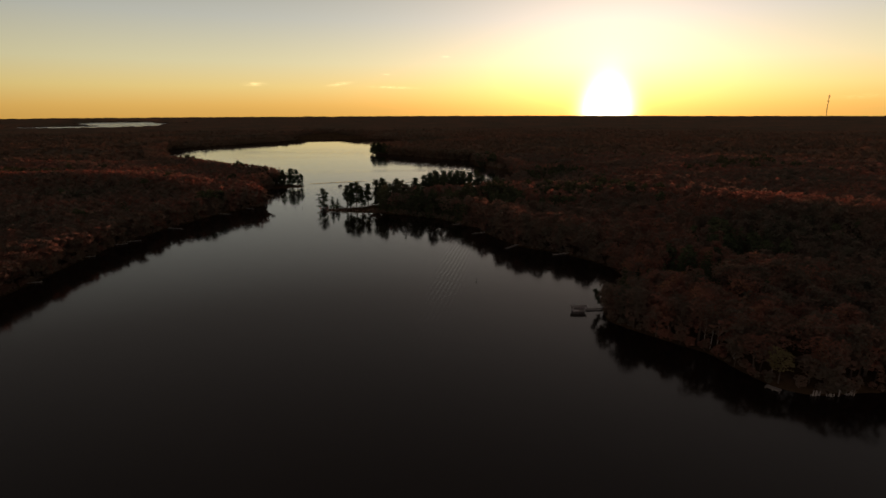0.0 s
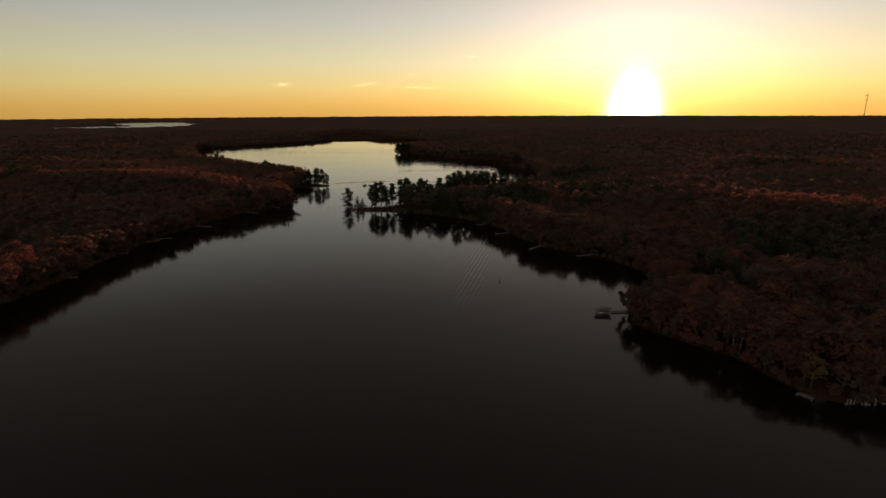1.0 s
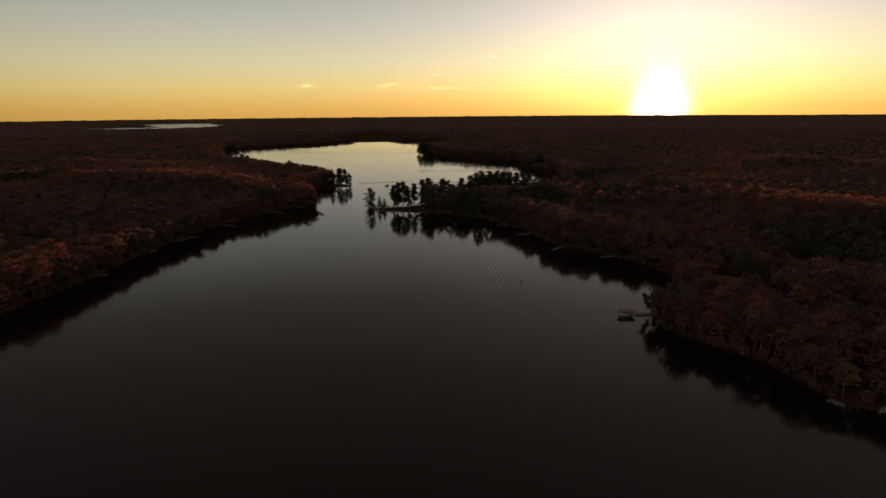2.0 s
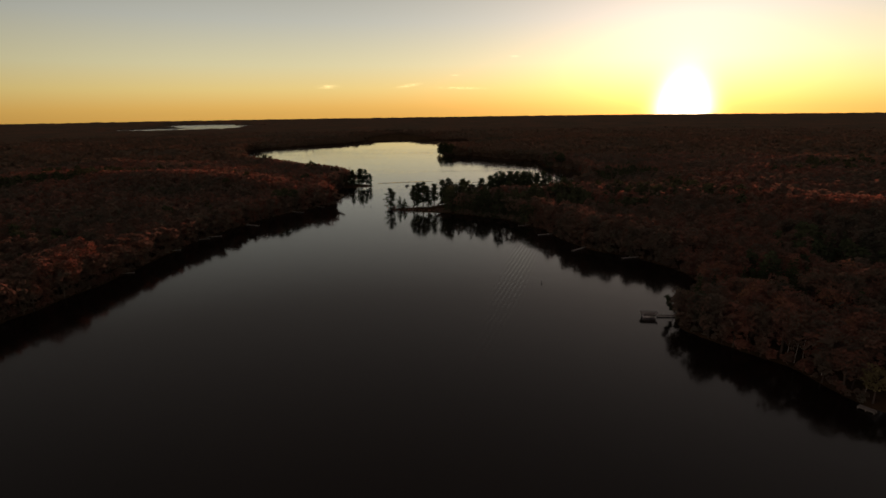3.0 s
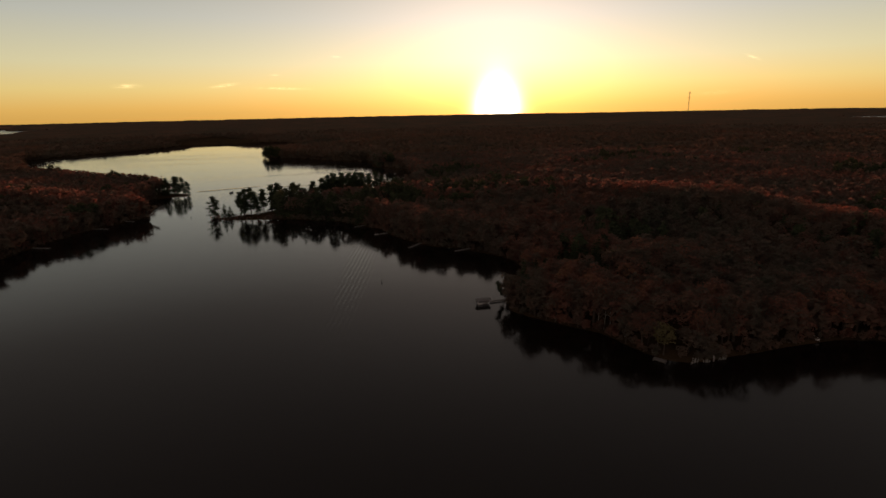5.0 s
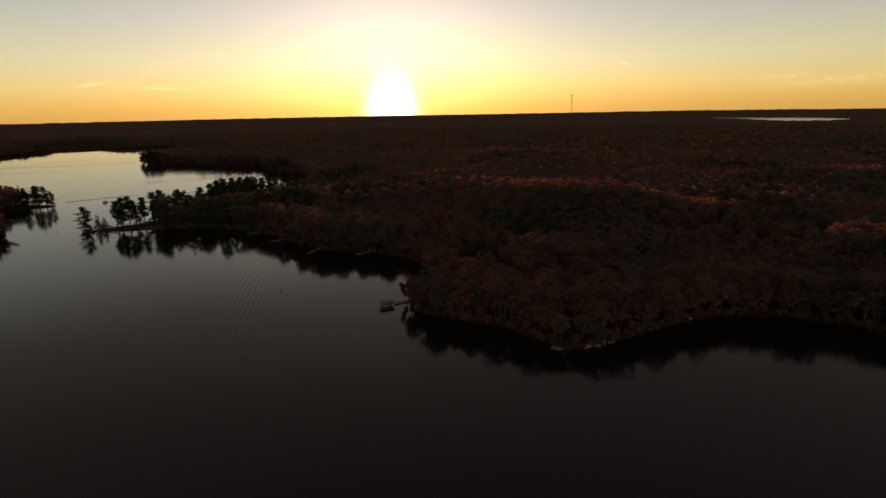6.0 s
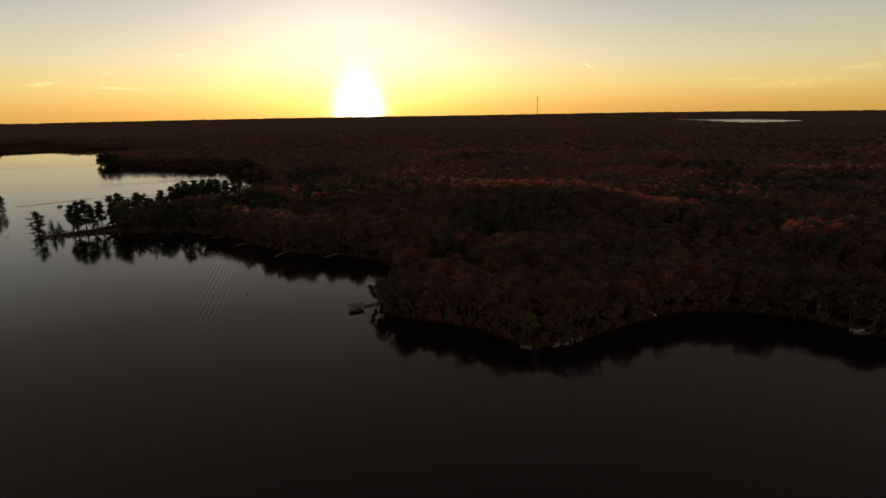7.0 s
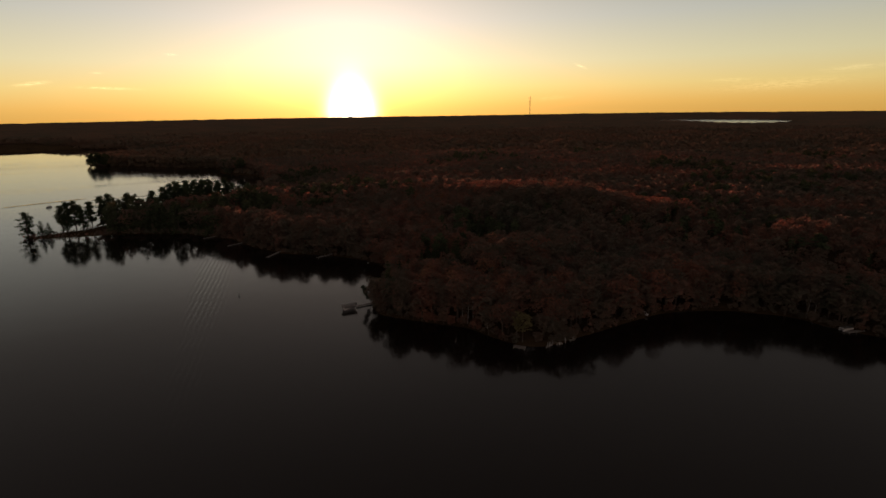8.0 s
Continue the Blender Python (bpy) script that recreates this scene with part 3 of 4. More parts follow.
for i, (x, y, h) in enumerate([(88, 195.5, 13), (95.5, 182, 15), (97, 179.5, 14), (98.0, 177.0, 15), (101, 171, 12), (222.0, 120.5, 12), (224, 118.5, 10), (107, 159, 11)]):
    tagged(plant(BIRCHES[i % 2], x, y, h, i * 1.3, (0.03 * (i % 3 - 1), 0.04 * (i % 2))), group="birches along the shore")


def bare_tree(x, y, high, turn):
    """A dead tree: a pale leaning stem and forked twigs, with no leaves left."""
    ob = empty("dead_tree", pose(x, y, 0.9, 0, 0, turn), "bare pale dead tree leaning over the dock", "tree")
    g = np.random.RandomState(6)
    stem = np.array([(0.0, 0.0, -0.6), (0.25, 0.0, 0.3 * high), (0.75, 0.1, 0.65 * high), (1.3, 0.1, high)])
    trunk = mesh_object("trunk", *tube(stem, [0.17, 0.13, 0.08, 0.02], 7), [BIRCH], ob, smooth=True)
    for i in range(16):
        t = 0.9 + 2.0 * g.rand()
        k = int(t)
        base = stem[k] + (stem[k + 1] - stem[k]) * (t - k)
        a, ln = g.rand() * 6.283, g.uniform(0.9, 2.3)
        tip = base + (math.cos(a) * ln, math.sin(a) * ln, g.uniform(0.3, 1.3))
        mid = (base + tip) / 2 + g.normal(size=3) * 0.15
        twigs = [tube([base, mid, tip], [0.055, 0.04, 0.015], 4)]
        for j in range(3):
            end = mid + (tip - mid) * (0.3 * j) + g.normal(size=3) * 0.4 + (0, 0, 0.4)
            twigs.append(tube([mid + (tip - mid) * 0.3 * j, end], [0.03, 0.012], 3))
        mesh_object("limb", *join(twigs), [BIRCH], trunk, smooth=True)


bare_tree(70.6, 219.2, 6.0, 200.0)
plant(GOLDEN, 106.5, 154.5, 11.5, 1.0, wide=1.3)

# ---- the near woods
CLEAR = [(72.5, 221.5, 4.5), (107, 154, 6.0), (118, 146, 5.0), (-176, 615, 24.0), (98, 179, 5.0), (88, 195.5, 3.5), (223, 120, 4.0)]  # open spots: by the dock, the yellow tree, the timber wall, the west point, the birches


def cleared(x, y, grow=0.0):
    out = (x < -52) & (x > -120) & (y > 440) & (y < 500) & (grow == 0.0)
    for cx, cy, r in CLEAR:
        out |= np.hypot(x - cx, y - cy) < r + grow
    return out


x, y = scatter_points(7.9, 100, 900, -58, 74, 5)
near, far = shore_distance(x, y)
keep = (near > 0.9) & ~cleared(x, y)
x, y, near, far = x[keep], y[keep], near[keep], far[keep]
z = ground_height(x, y, near, far)
dark = waves(x, y, 45.0, 8) + 0.6 * waves(x, y, 14.0, 9) + rng.normal(size=len(x)) * 0.45
point = (x > -64) & (x < 66) & (y > 425) & (y < 600)  # the wooded point, mostly pine and spruce
conifer = dark > np.where(point, -0.7, 1.05)
high = np.where(conifer, rng.uniform(14, 18.0, len(x)), np.clip(15.2 + (rng.normal(size=len(x)) * 0.9 + 1.1 * waves(x, y, 22.0, 31)) * (1 - 0.5 * smooth(np.hypot(x, y), 420, 650)), 12.5, 18.5)) * (1.0 + np.where((x < -150) & (y < 500), np.where(y < 345, 0.12, -0.05 + 0.33 * smooth(y, 385, 450)), np.where((x > 112) | (y < 232), 0.10, 0.24)) * (1 - smooth(near, 10, 35)))
high *= np.where((x > -44) & (x < 42) & (y > 512) & (y < 590), 0.5, 1.0) * np.where((x >= 42) & (x < 120) & (y > 520) & (y < 660), 0.68, 1.0)
high *= np.where((x > 72) & (x < 112) & (y > 224) & (y < 305), 0.74, 1.0)
single = np.zeros(len(x), bool)
for cx, cy, deep, count in ((112, 172, 70, 150), (205, 150, 40, 75), (-222, 262, 40, 55)):
    single[np.argsort(np.where((near < deep) & ~single, np.hypot(x - cx, y - cy), 1e9))[:count]] = True
for i in np.nonzero(single)[0]:
    kind = SPRUCES[i % 2] if conifer[i] else HARDWOODS[i % 6]
    tagged(plant(kind, x[i], y[i], high[i], i * 0.7, wide=1.35 + 0.25 * math.sin(i * 5.1)), group="trees along the shore")
drop(PINES + SPRUCES + HARDWOODS + BIRCHES + [GOLDEN])
close = np.hypot(x, y) < 450
m = ~single & ~conifer & close
woods("near_broadleaf_woods", [hardwood(s, 230, 0.0355, 0, 3, rings=3) for s in range(40, 50)], x[m], y[m], z[m], high[m], [AUTUMN, BARK], "autumn broadleaf woods above the near shores", 1)
m = ~single & ~conifer & ~close
woods("broadleaf_woods", [hardwood(s, 42, 0.074, 0, 3, rings=2) for s in range(50, 60)], x[m], y[m], z[m], high[m], [AUTUMN, BARK], "autumn broadleaf woods in brown and rust red", 1)
m = ~single & conifer
woods("conifer_woods", [spruce(s, 48, 0.058, 3) for s in range(3)] + [pine(s, 48, 0.066, 3) for s in (5, 6)], x[m], y[m], z[m], high[m], [WOODS_NEEDLES, BARK], "dark green spruces and pines among the woods", 2)

# ---- the first row of trees and the brush along the banks
x, y = scatter_points(4.6, 100, 760, -58, 74, 17)
near, far = shore_distance(x, y)
m = (near > 0.4) & (near < 9.0) & ~cleared(x, y, 0.0) & ~((x > -60) & (x < 60) & (y > 505) & (y < 620))
x, y, near, far = x[m], y[m], near[m], far[m]
z, close = ground_height(x, y, near, far), np.hypot(x, y) < 400
point = (x > -66) & (x < 40) & (y > 400)
row = rng.uniform(8, 16.5, len(x)) * np.where((x < -150) & (y < 500), 1.15, np.where((x > 72) & (x < 112) & (y > 224) & (y < 305), 0.7, 1.0))
for name, m, count, size in (("near_shore_trees", close & ~point, 90, 0.060), ("shore_trees", ~close & ~point, 40, 0.085)):
    woods(name, [hardwood(s, count, size, 0, 3, rings=2) for s in range(80, 86)], x[m], y[m], z[m] - 0.12 * row[m], row[m] * 1.1, [AUTUMN, BARK], "first row of autumn trees leaning over the water", 5)
woods("point_shore_trees", [spruce(s, 70, 0.055, 3) for s in (11, 12)] + [pine(s, 90, 0.055, 3, 0.15) for s in (13, 14)], x[point], y[point], z[point], row[point] * 0.95, [WOODS_NEEDLES, BARK], "dark pines and spruces along the wooded point", 6)
x, y = scatter_points(2.6, 100, 720, -58, 74, 7)
near, far = shore_distance(x, y)
m = (near > 0.1) & (near < 3.5) & ~cleared(x, y, -2.5)
x, y, near, far = x[m], y[m], near[m], far[m]
brush = rng.uniform(1.8, 5.2, len(x)) * np.where((x > -115) & (x < -62) & (y > 440) & (y < 500), 0.45, 1.0)
z, close = ground_height(x, y, near, far) - 0.35 * brush, np.hypot(x, y) < 330
for name, m, count, size in (("near_shore_brush", close, 70, 0.08), ("shore_brush", ~close, 26, 0.14)):
    woods(name, [hardwood(s, count, size, 0, 3, rings=2) for s in range(70, 75)], x[m], y[m], z[m], brush[m] * 1.35, [AUTUMN, BARK], "low tangled brush along the lake's banks", 4)

# ---- the woods further off
x, y = scatter_points(16.0, 900, 2100, -58, 74, 6)
near, far = shore_distance(x, y)
x, y = x[(near > 34) & (far > 5)], y[(near > 34) & (far > 5)]
sx, sy = scatter_points(7.5, 880, 2250, -32, 12, 16)
near = distance(SHORE, sx, sy)
x, y = np.concatenate([x, sx[(near > 1) & (near < 34)]]), np.concatenate([y, sy[(near > 1) & (near < 34)]])
near, far = shore_distance(x, y)
woods("distant_woods", [hardwood(s, 13, 0.17, 0, 3, rings=2) for s in range(60, 64)] + [spruce(s, 12, 0.13, 3) for s in (7, 8)], x, y, ground_height(x, y, near, far), rng.uniform(13.2, 16.6, len(x)) * (1 - 0.16 * smooth(np.hypot(x, y), 1250, 1900)) * np.where(near < 34, np.where(y < 1250, 1.15, 0.62), 1.0), [CANOPY, BARK], "distant mixed woods in dark autumn colours", 3)
# spires of spruce round the head of the lake, and the rows along the far lakes
x, y = scatter_points(11.0, 1380, 2200, -22, -5, 26)
near = distance(SHORE, x, y)
x, y = x[(near > 1) & (near < 30)], y[(near > 1) & (near < 30)]
bx, by = scatter_points(17.0, 2300, 3700, -40, 62, 27)
far = shore_distance(bx, by)[1]
x, y = np.concatenate([x, bx[(far > 25) & (far < 85)]]), np.concatenate([y, by[(far > 25) & (far < 85)]])
near, far = shore_distance(x, y)
woods("distant_spruces", [spruce(s, 16, 0.11, 3) for s in (27, 28, 29)], x, y, ground_height(x, y, near, far), np.random.RandomState(28).uniform(7.5, 13.5, len(x)) * np.where(near < 34, 0.9, 1.0), [CANOPY, BARK], "distant pointed spruces along the far banks", 8)

# ---- the canopy that runs on to the horizon
AZ2 = np.concatenate([np.arange(-60, 76, 0.3), np.arange(76, 300, 3.0)])
radii = np.geomspace(790, 4950, 250)
cx, cy = polar(radii, AZ2)
g = np.random.RandomState(3)
cr = np.hypot(cx, cy)
cx, cy = cx + g.normal(size=cx.shape) * cr * 0.0012, cy + g.normal(size=cx.shape) * cr * 0.0012
near, far = shore_distance(cx, cy)
lift = np.minimum(np.where((cy > 1400) & (near < 200), smooth(near, 6, 120), smooth(near, 5, 22)), smooth(far, 0, 70))
cz = ground_height(cx, cy, near, far) - 0.6 + lift * (9.0 + 4.0 * smooth(cr, 1700, 2400) + g.uniform(-1.0, 1.0, cx.shape) * (1.2 + 0.9 * smooth(cr, 1500, 2200)) + 1.6 * waves(cx, cy, 30.0, 12))
faces = ring_faces(len(radii), len(AZ2), True)
ok = ((near > 3) & (far > -8))[faces].all(1)
canopy = mesh_object("woods_canopy", np.stack([cx, cy, cz], 1), faces[ok], [CANOPY])
tagged(canopy, "endless dark autumn woods reaching the horizon", "woods", kind="stuff")


# ---------------------------------------------------------------- things by the water
def dock(x0, y0, x1, y1, wide, label, z=0.55, planks=None):
    """A plank deck on posts, from the shore outwards."""
    ln, a = math.hypot(x1 - x0, y1 - y0), math.atan2(y1 - y0, x1 - x0)
    ob = empty("dock", pose(x0, y0, 0, 0, 0, math.degrees(a)), label, "dock", "docks round the lake")
    bm = bmesh.new()
    n = max(6, int(ln / 0.3))
    for i in range(n):
        box(bm, (ln / n - 0.02, wide + 0.06 * math.sin(i * 7.7), 0.05), (ln * (i + 0.5) / n, 0, z + 0.01 * math.sin(i * 3.1)))
    part("deck", bm, planks or PALE, ob)
    for side in (-1, 1):
        part("beam", box(bmesh.new(), (ln, 0.07, 0.16), (ln / 2, side * wide * 0.42, z - 0.12)), PLANK, ob)
    for i in range(max(2, int(ln / 2.6)) + 1):
        for side in (-1, 1):
            px = 0.2 + (ln - 0.4) * i / max(2, int(ln / 2.6))
            part("post", rod(bmesh.new(), (px, side * wide * 0.5, -1.6), (px, side * wide * 0.5, z + 0.45 + 0.1 * math.sin(i + side)), 0.07), POST, ob)
    return ob


dock(73.5, 221.5, 62.6, 220.6, 1.3, "weathered plank dock leading out to a boat lift", planks=PLANK)
dock(-178, 476, -168.5, 471, 1.6, "pale plank dock at the western headland")
dock(-190, 449, -178.0, 445.0, 1.6, "pale plank dock beside the western headland")
dock(-205, 392, -192.5, 388.0, 1.6, "plank dock under the western trees")
dock(-219, 338, -207.5, 343.5, 1.5, "grey plank dock on the western shore")
dock(-215, 347, -203.5, 352.0, 1.5, "grey plank dock beside its twin on the western shore")
dock(-220, 308, -209.5, 312, 1.4, "short plank dock under the western woods")
dock(-218, 258, -205.5, 262, 1.4, "plank dock below the western woods")
dock(18, 404.5, 7.5, 400.5, 1.4, "pale plank dock under the wooded point")
dock(32.5, 374.5, 20.5, 369.5, 1.4, "long pale plank dock under the wooded point")
dock(48.5, 337.5, 39.5, 327, 1.4, "short plank dock below the eastern woods")
dock(78.5, 316.5, 66.0, 311.5, 1.6, "long plank dock below the eastern woods")
dock(231, 102, 221, 104.5, 1.6, "plank dock with pale posts in the eastern bay")


def boat_lift(x, y, turn):
    """A canopied lift standing in the water, with a winch wheel."""
    ob = empty("boat_lift", pose(x, y, 0, 0, 0, turn), "grey canopied boat lift standing in the water off the dock", "boat lift")
    for sx in (-1, 1):
        for sy in (-1, 1):
            part("post", rod(bmesh.new(), (sx * 2.5, sy * 1.35, -2.0), (sx * 2.5, sy * 1.35, 2.05), 0.06), ALUMINIUM, ob)
        part("cross_beam", box(bmesh.new(), (0.12, 2.8, 0.14), (sx * 2.5, 0, 0.42)), ALUMINIUM, ob)
    for sy in (-1, 1):
        part("side_beam", box(bmesh.new(), (5.1, 0.1, 0.14), (0, sy * 1.35, 0.28)), ALUMINIUM, ob)
        part("top_rail", rod(bmesh.new(), (-3.2, sy * 1.4, 2.0), (3.2, sy * 1.4, 2.0), 0.045), ALUMINIUM, ob)
    bm = bmesh.new()
    rows = []
    for i in range(9):
        u = -1 + i / 4
        s = 1 - 0.12 * abs(u) ** 4
        rows.append([bm.verts.new((u * 3.35, math.cos(math.pi * k / 10) * 1.5 * s, 1.95 + 0.66 * (math.sin(math.pi * k / 10) ** 0.8) * s - (0.22 if k in (0, 10) else 0) + 0.02 * math.sin(i * 3 + k))) for k in range(11)])
    for a, b in zip(rows, rows[1:]):
        for k in range(10):
            bm.faces.new((a[k], a[k + 1], b[k + 1], b[k]))
    for row in (rows[0], rows[-1]):
        bm.faces.new(row)
    canopy_ob = part("canopy", bm, VINYL, ob, "arched grey vinyl canopy", smooth=True)
    thick = canopy_ob.modifiers.new("thick", "SOLIDIFY")
    thick.thickness = 0.03
    for sx in (-2.4, -0.8, 0.8, 2.4):
        bm = bmesh.new()
        arc = [(sx, math.cos(math.pi * k / 8) * 1.42, 1.93 + 0.6 * math.sin(math.pi * k / 8) ** 0.8) for k in range(9)]
        for a, b in zip(arc, arc[1:]):
            rod(bm, a, b, 0.03, seg=5)
        part("rib", bm, ALUMINIUM, canopy_ob)
    bm = bmesh.new()
    for k in range(20):
        a, b = math.tau * k / 20, math.tau * (k + 1) / 20
        rod(bm, (2.75 + 0.55 * math.cos(a), -1.6, 2.25 + 0.55 * math.sin(a)), (2.75 + 0.55 * math.cos(b), -1.6, 2.25 + 0.55 * math.sin(b)), 0.04, seg=5)
    for k in range(3):
        a = math.pi * k / 3
        rod(bm, (2.75 + 0.55 * math.cos(a), -1.6, 2.25 + 0.55 * math.sin(a)), (2.75 - 0.55 * math.cos(a), -1.6, 2.25 - 0.55 * math.sin(a)), 0.03, seg=5)
    part("winch_wheel", bm, ALUMINIUM, ob)
    part("winch_arm", rod(bmesh.new(), (2.5, -1.35, 1.6), (2.75, -1.6, 2.25), 0.07), ALUMINIUM, ob)


def pontoon_boat(x, y, z, turn, long, label, panels=WHITE):
    ob = empty("pontoon_boat", pose(x, y, z, 0, 0, turn), label, "boat")
    for sy in (-1, 1):
        bm = bmesh.new()
        rod(bm, (-long / 2, sy * 0.8, 0.0), (long / 2 - 0.7, sy * 0.8, 0.0), 0.3, seg=12)
        rod(bm, (long / 2 - 0.7, sy * 0.8, 0.0), (long / 2, sy * 0.8, 0.12), 0.3, 0.05, seg=12)
        part("pontoon", bm, ALUMINIUM, ob, smooth=True)
    part("deck", box(bmesh.new(), (long - 0.4, 2.3, 0.1), (-0.1, 0, 0.36), bevel=0.02), HULL, ob)
    for sy in (-1, 1):
        part("side_panel", box(bmesh.new(), (long - 0.8, 0.05, 0.5), (-0.1, sy * 1.1, 0.68), bevel=0.015), panels, ob)
    for sx in (-1, 1):
        part("end_panel", box(bmesh.new(), (0.05, 2.15, 0.5), (sx * (long / 2 - 0.52) - 0.1, 0, 0.68), bevel=0.015), panels, ob)
    part("cover", box(bmesh.new(), (long - 0.9, 2.2, 0.14), (-0.1, 0, 1.0), bevel=0.06), VINYL, ob, "grey mooring cover")
    motor = part("outboard_motor", box(bmesh.new(), (0.4, 0.35, 0.6), (-long / 2 - 0.1, 0, 0.6), bevel=0.08), HULL, ob)
    part("shaft", box(bmesh.new(), (0.16, 0.1, 0.8), (-long / 2 - 0.08, 0, 0.0), bevel=0.02), HULL, motor)
    for sy in (-1, 1):
        bm = rod(bmesh.new(), (-long / 2 + 0.5, sy * 1.12, 0.98), (long / 2 - 0.7, sy * 1.12, 0.98), 0.025, seg=6)
        part("rail", bm, ALUMINIUM, ob)


def bimini(x, y, z, turn):
    ob = empty("sun_top", pose(x, y, z, 0, 0, turn), "dark canvas sun top over the pontoon boat's deck", "boat canopy")
    bm = bmesh.new()
    rows = [[bm.verts.new((-1.3 + i * 0.52, math.cos(math.pi * k / 8) * 1.15, 2.25 + 0.3 * math.sin(math.pi * k / 8))) for k in range(9)] for i in range(6)]
    for a, b in zip(rows, rows[1:]):
        for k in range(8):
            bm.faces.new((a[k], a[k + 1], b[k + 1], b[k]))
    cloth = part("canvas", bm, HULL, ob, smooth=True)
    thick = cloth.modifiers.new("thick", "SOLIDIFY")
    thick.thickness = 0.03
    for sx in (-1.2, 1.2):
        for sy in (-1.1, 1.1):
            part("pole", rod(bmesh.new(), (sx * 0.6, sy, 0.9), (sx, sy, 2.27), 0.03), ALUMINIUM, ob)


pontoon_boat(-118.9, 619.5, 0.1, 65.0, 5.6, "small dark pontoon boat out on the open water", HULL)
bimini(-118.9, 619.5, 0.1, 65.0)
boat_lift(59.0, 219.8, 1.5)
pontoon_boat(59.0, 219.8, 0.62, 1.5, 5.6, "covered dark-sided pontoon boat raised in the lift", HULL)
pontoon_boat(224.5, 106.6, 0.12, -14.0, 5.2, "covered white pontoon boat moored at a dock")


def open_boat(x, y, z, turn, long, mat, label, motor=True, roll=0.0):
    """A small open boat: a lofted hull with ribs of its own, benches and an outboard."""
    ob = empty("motor_boat" if motor else "rowing_boat", pose(x, y, z, roll, 0, turn), label, "boat")
    bm, rows = bmesh.new(), []
    for i in range(9):
        u = i / 8
        w = long * 0.19 * (1 - max(0.0, u - 0.45) ** 2 * 3.0)
        keel = -0.12 + 0.3 * max(0.0, u - 0.6) ** 2 * 3
        rows.append([bm.verts.new((long * (u - 0.5), s * w * c, keel + (0.55 + 0.2 * u * u) * h)) for s, c, h in ((-1, 1, 1), (-1, 0.85, 0.35), (0, 0, 0), (1, 0.85, 0.35), (1, 1, 1))])
    for a, b in zip(rows, rows[1:]):
        for k in range(4):
            bm.faces.new((a[k], a[k + 1], b[k + 1], b[k]))
    bm.faces.new(rows[0])
    hull = part("hull", bm, mat, ob, smooth=True)
    thick = hull.modifiers.new("thick", "SOLIDIFY")
    thick.thickness = 0.05
    for u in (-0.25, 0.0, 0.2):
        part("bench", box(bmesh.new(), (0.28, long * 0.34, 0.04), (u * long, 0, 0.3)), PLANK, ob)
    if motor:
        part("outboard_motor", box(bmesh.new(), (0.35, 0.3, 0.8), (-long / 2 - 0.12, 0, 0.45), bevel=0.08), HULL, ob)


open_boat(167.5, 153.6, 0.75, 70.0, 3.4, WHITE, "white rowing boat pulled up on the bank", motor=False)
open_boat(223.0, 118.5, 0.8, 20.0, 2.8, WHITE, "small white rowing boat ashore in the bay", motor=False)


def buoy(x, y, high, label):
    ob = empty("buoy", pose(x, y, 0), label, "buoy", "buoys in the lake")
    bm = bmesh.new()
    rod(bm, (0, 0, -0.35), (0, 0, 0.25), 0.38, 0.34, 14)
    rod(bm, (0, 0, 0.25), (0, 0, 0.5), 0.34, 0.12, 14)
    part("float", bm, HULL, ob, smooth=True)
    mast = part("mast", rod(bmesh.new(), (0, 0, 0.45), (0, 0, high), 0.11, 0.09), HULL, ob)
    part("top_mark", rod(bmesh.new(), (0, 0, high), (0, 0, high + 0.28), 0.2, 0.04, 10), HULL, mast)


buoy(17.0, 262.1, 1.3, "dark channel buoy floating on calm water")
buoy(-134.0, 481.6, 1.5, "dark channel buoy by the narrows")
buoy(-126.5, 478.5, 1.5, "dark channel buoy by the narrows")


def shore_wall():
    """Pale upright timbers along the bank, some broken off."""
    ob = empty("timber_retaining_wall", pose(112.3, 147.2, 0, 0, 0, 1.0), "row of pale upright timbers holding the bank", "retaining wall")
    g = random.Random(4)
    for i in range(34):
        u = i * 0.4 + g.uniform(-0.12, 0.12)
        if 3.0 < u < 4.6 or 7.0 < u < 7.9 or 9.0 < u < 10.4:
            continue
        h, r = 0.8 + 1.4 * g.random() ** 1.3, g.uniform(0.08, 0.13)
        part("timber", rod(bmesh.new(), (u, 0.4 * math.sin(u * 0.7), -0.8), (u + g.uniform(-0.25, 0.25), 0.4 * math.sin(u * 0.7) + g.uniform(-0.15, 0.15), h), r, r * 0.8, 7), POST, ob)
    return ob


shore_wall()


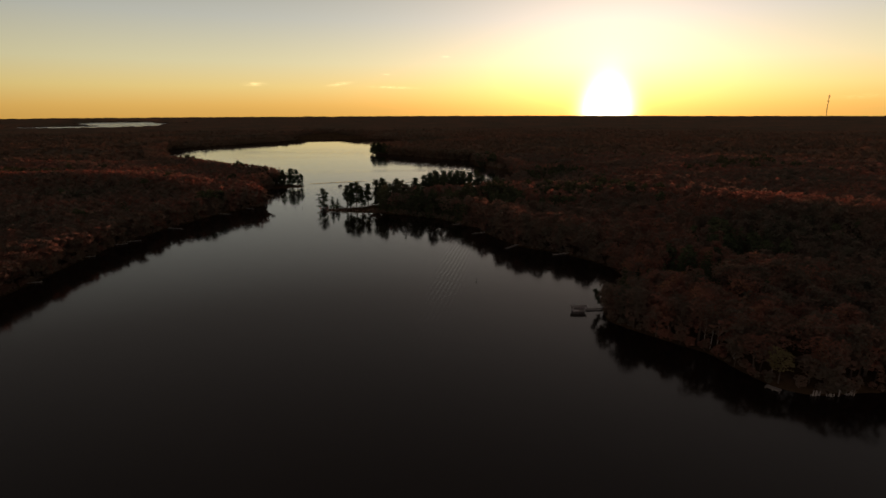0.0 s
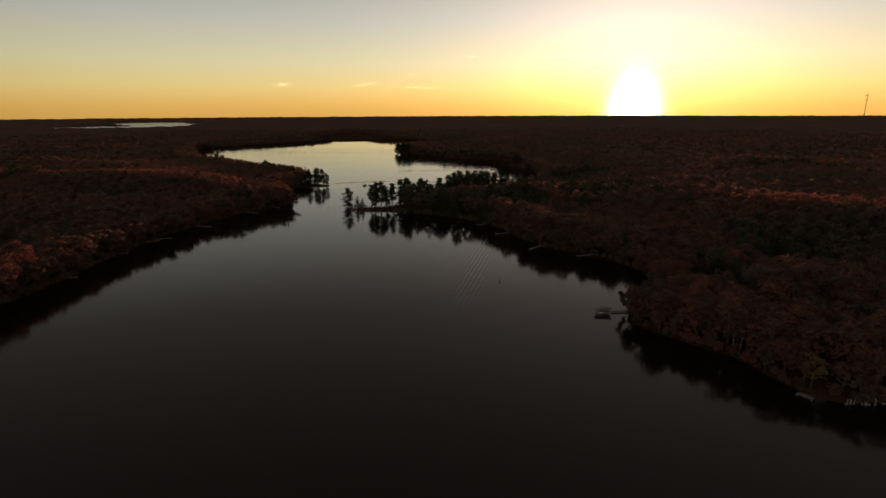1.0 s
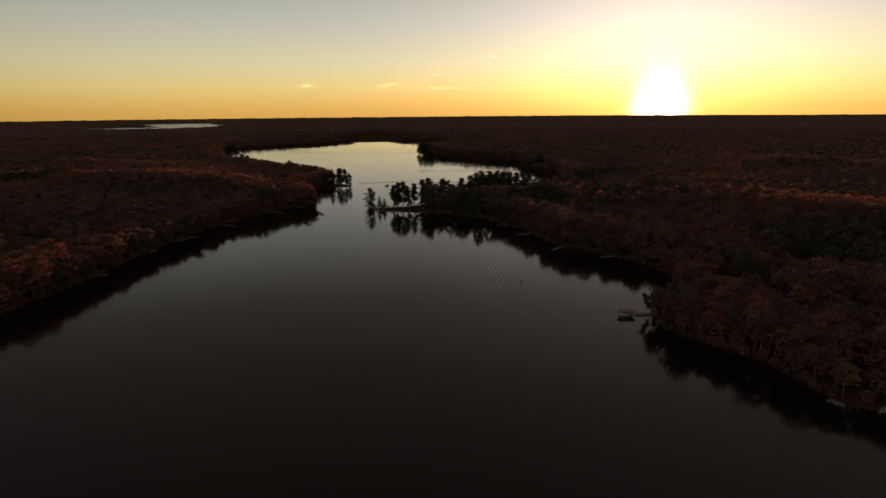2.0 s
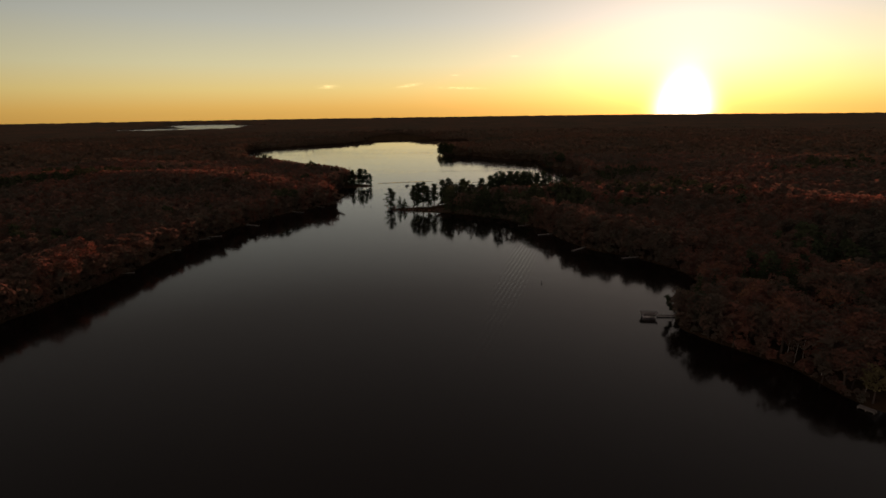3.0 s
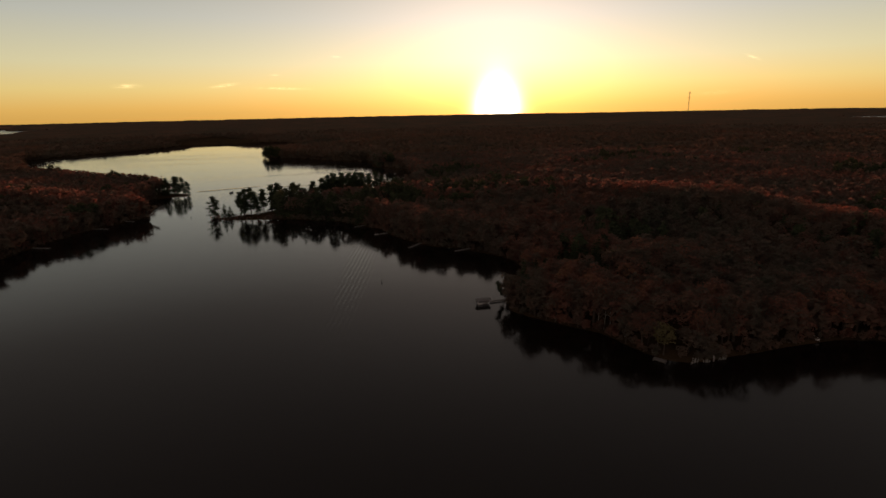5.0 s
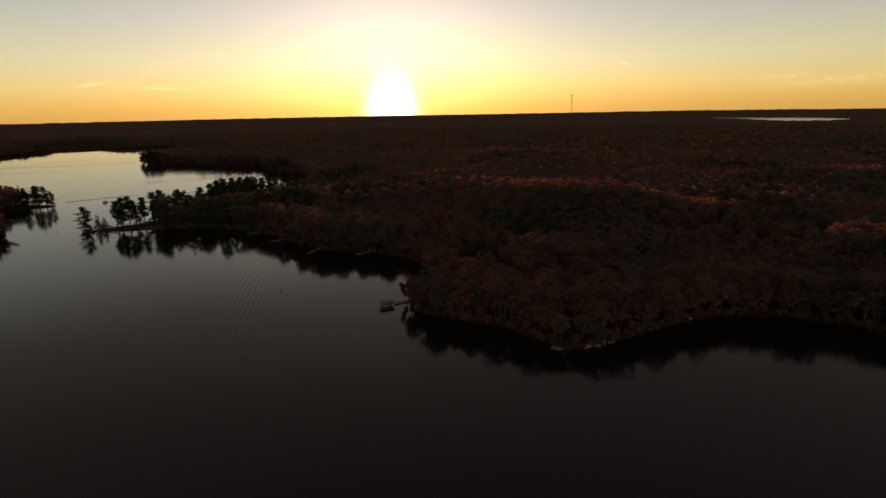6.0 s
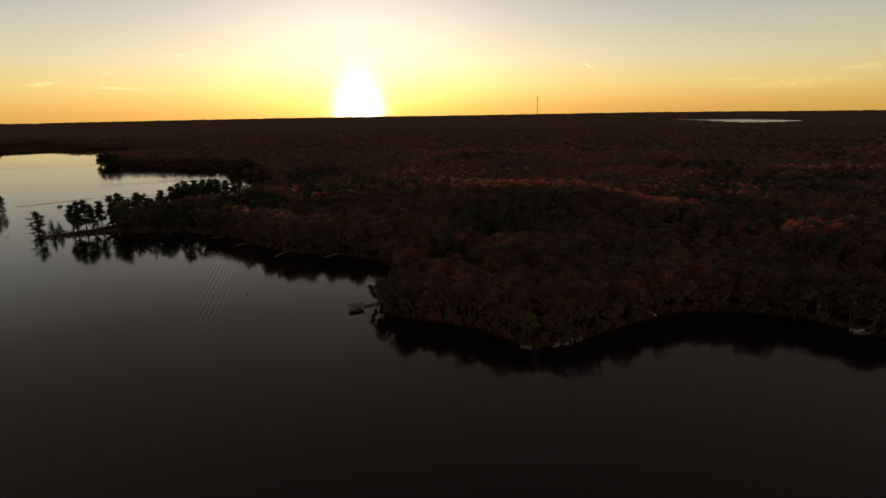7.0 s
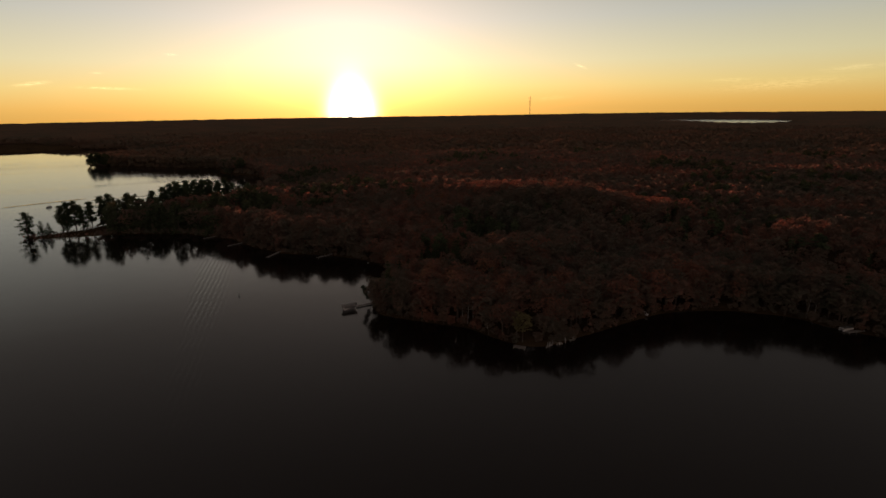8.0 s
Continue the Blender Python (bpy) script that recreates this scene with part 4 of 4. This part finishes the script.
def shore_deck():
    ob = empty("shore_deck", pose(102.8, 151.0, 0, 0, 0, -50.0), "low grey timber deck at the water's edge", "deck")
    bm = bmesh.new()
    for i in range(16):
        box(bm, (0.24, 1.7, 0.05), (-2.0 + i * 0.265, 0.3, 0.75))
    part("deck", bm, PLANK, ob)
    part("fascia", box(bmesh.new(), (4.3, 0.06, 0.3), (0, -0.6, 0.6)), PLANK, ob)
    for sx in (-2.0, 0.0, 2.0):
        for sy in (-0.45, 1.0):
            part("post", rod(bmesh.new(), (sx, sy, -1.2), (sx, sy, 0.72), 0.09), POST, ob)


shore_deck()


def radio_mast(dist, az, top):
    x, y = dist * math.sin(radians(az)), dist * math.cos(radians(az))
    base = 14.0
    ob = empty("radio_mast", pose(x, y, base, 0, 0, 20), "slender lattice radio mast far above the woods", "radio mast")
    h = top - base
    feet = [(2.2 * math.cos(math.tau * k / 3), 2.2 * math.sin(math.tau * k / 3)) for k in range(3)]
    for fx, fy in feet:
        part("leg", rod(bmesh.new(), (fx, fy, -2), (fx, fy, h), 0.55, seg=6), STEEL, ob)
    bm = bmesh.new()
    n = int(h / 6)
    for i in range(n):
        for k in range(3):
            a, b = feet[k], feet[(k + 1) % 3]
            rod(bm, (*a, h * i / n), (*b, h * (i + 1) / n), 0.28, seg=4)
            rod(bm, (*a, h * i / n), (*b, h * i / n), 0.22, seg=4)
    part("bracing", bm, STEEL, ob)
    for z, w in ((h - 8, 7.0), (h - 34, 5.0)):
        bm = bmesh.new()
        for k in range(3):
            a = math.tau * k / 3 + 0.4
            rod(bm, (0, 0, z), (w * math.cos(a), w * math.sin(a), z), 0.5, seg=5)
        arm = part("antenna_arm", bm, STEEL, ob)
        for k in range(3):
            a = math.tau * k / 3 + 0.4
            part("antenna", box(bmesh.new(), (1.4, 1.4, 5.0), (w * math.cos(a), w * math.sin(a), z), bevel=0.2), STEEL, arm)
    part("aerial", rod(bmesh.new(), (0, 0, h - 2), (0, 0, h + 8), 0.5, 0.3, seg=6), STEEL, ob)


radio_mast(3900.0, 34.77, 163.0)
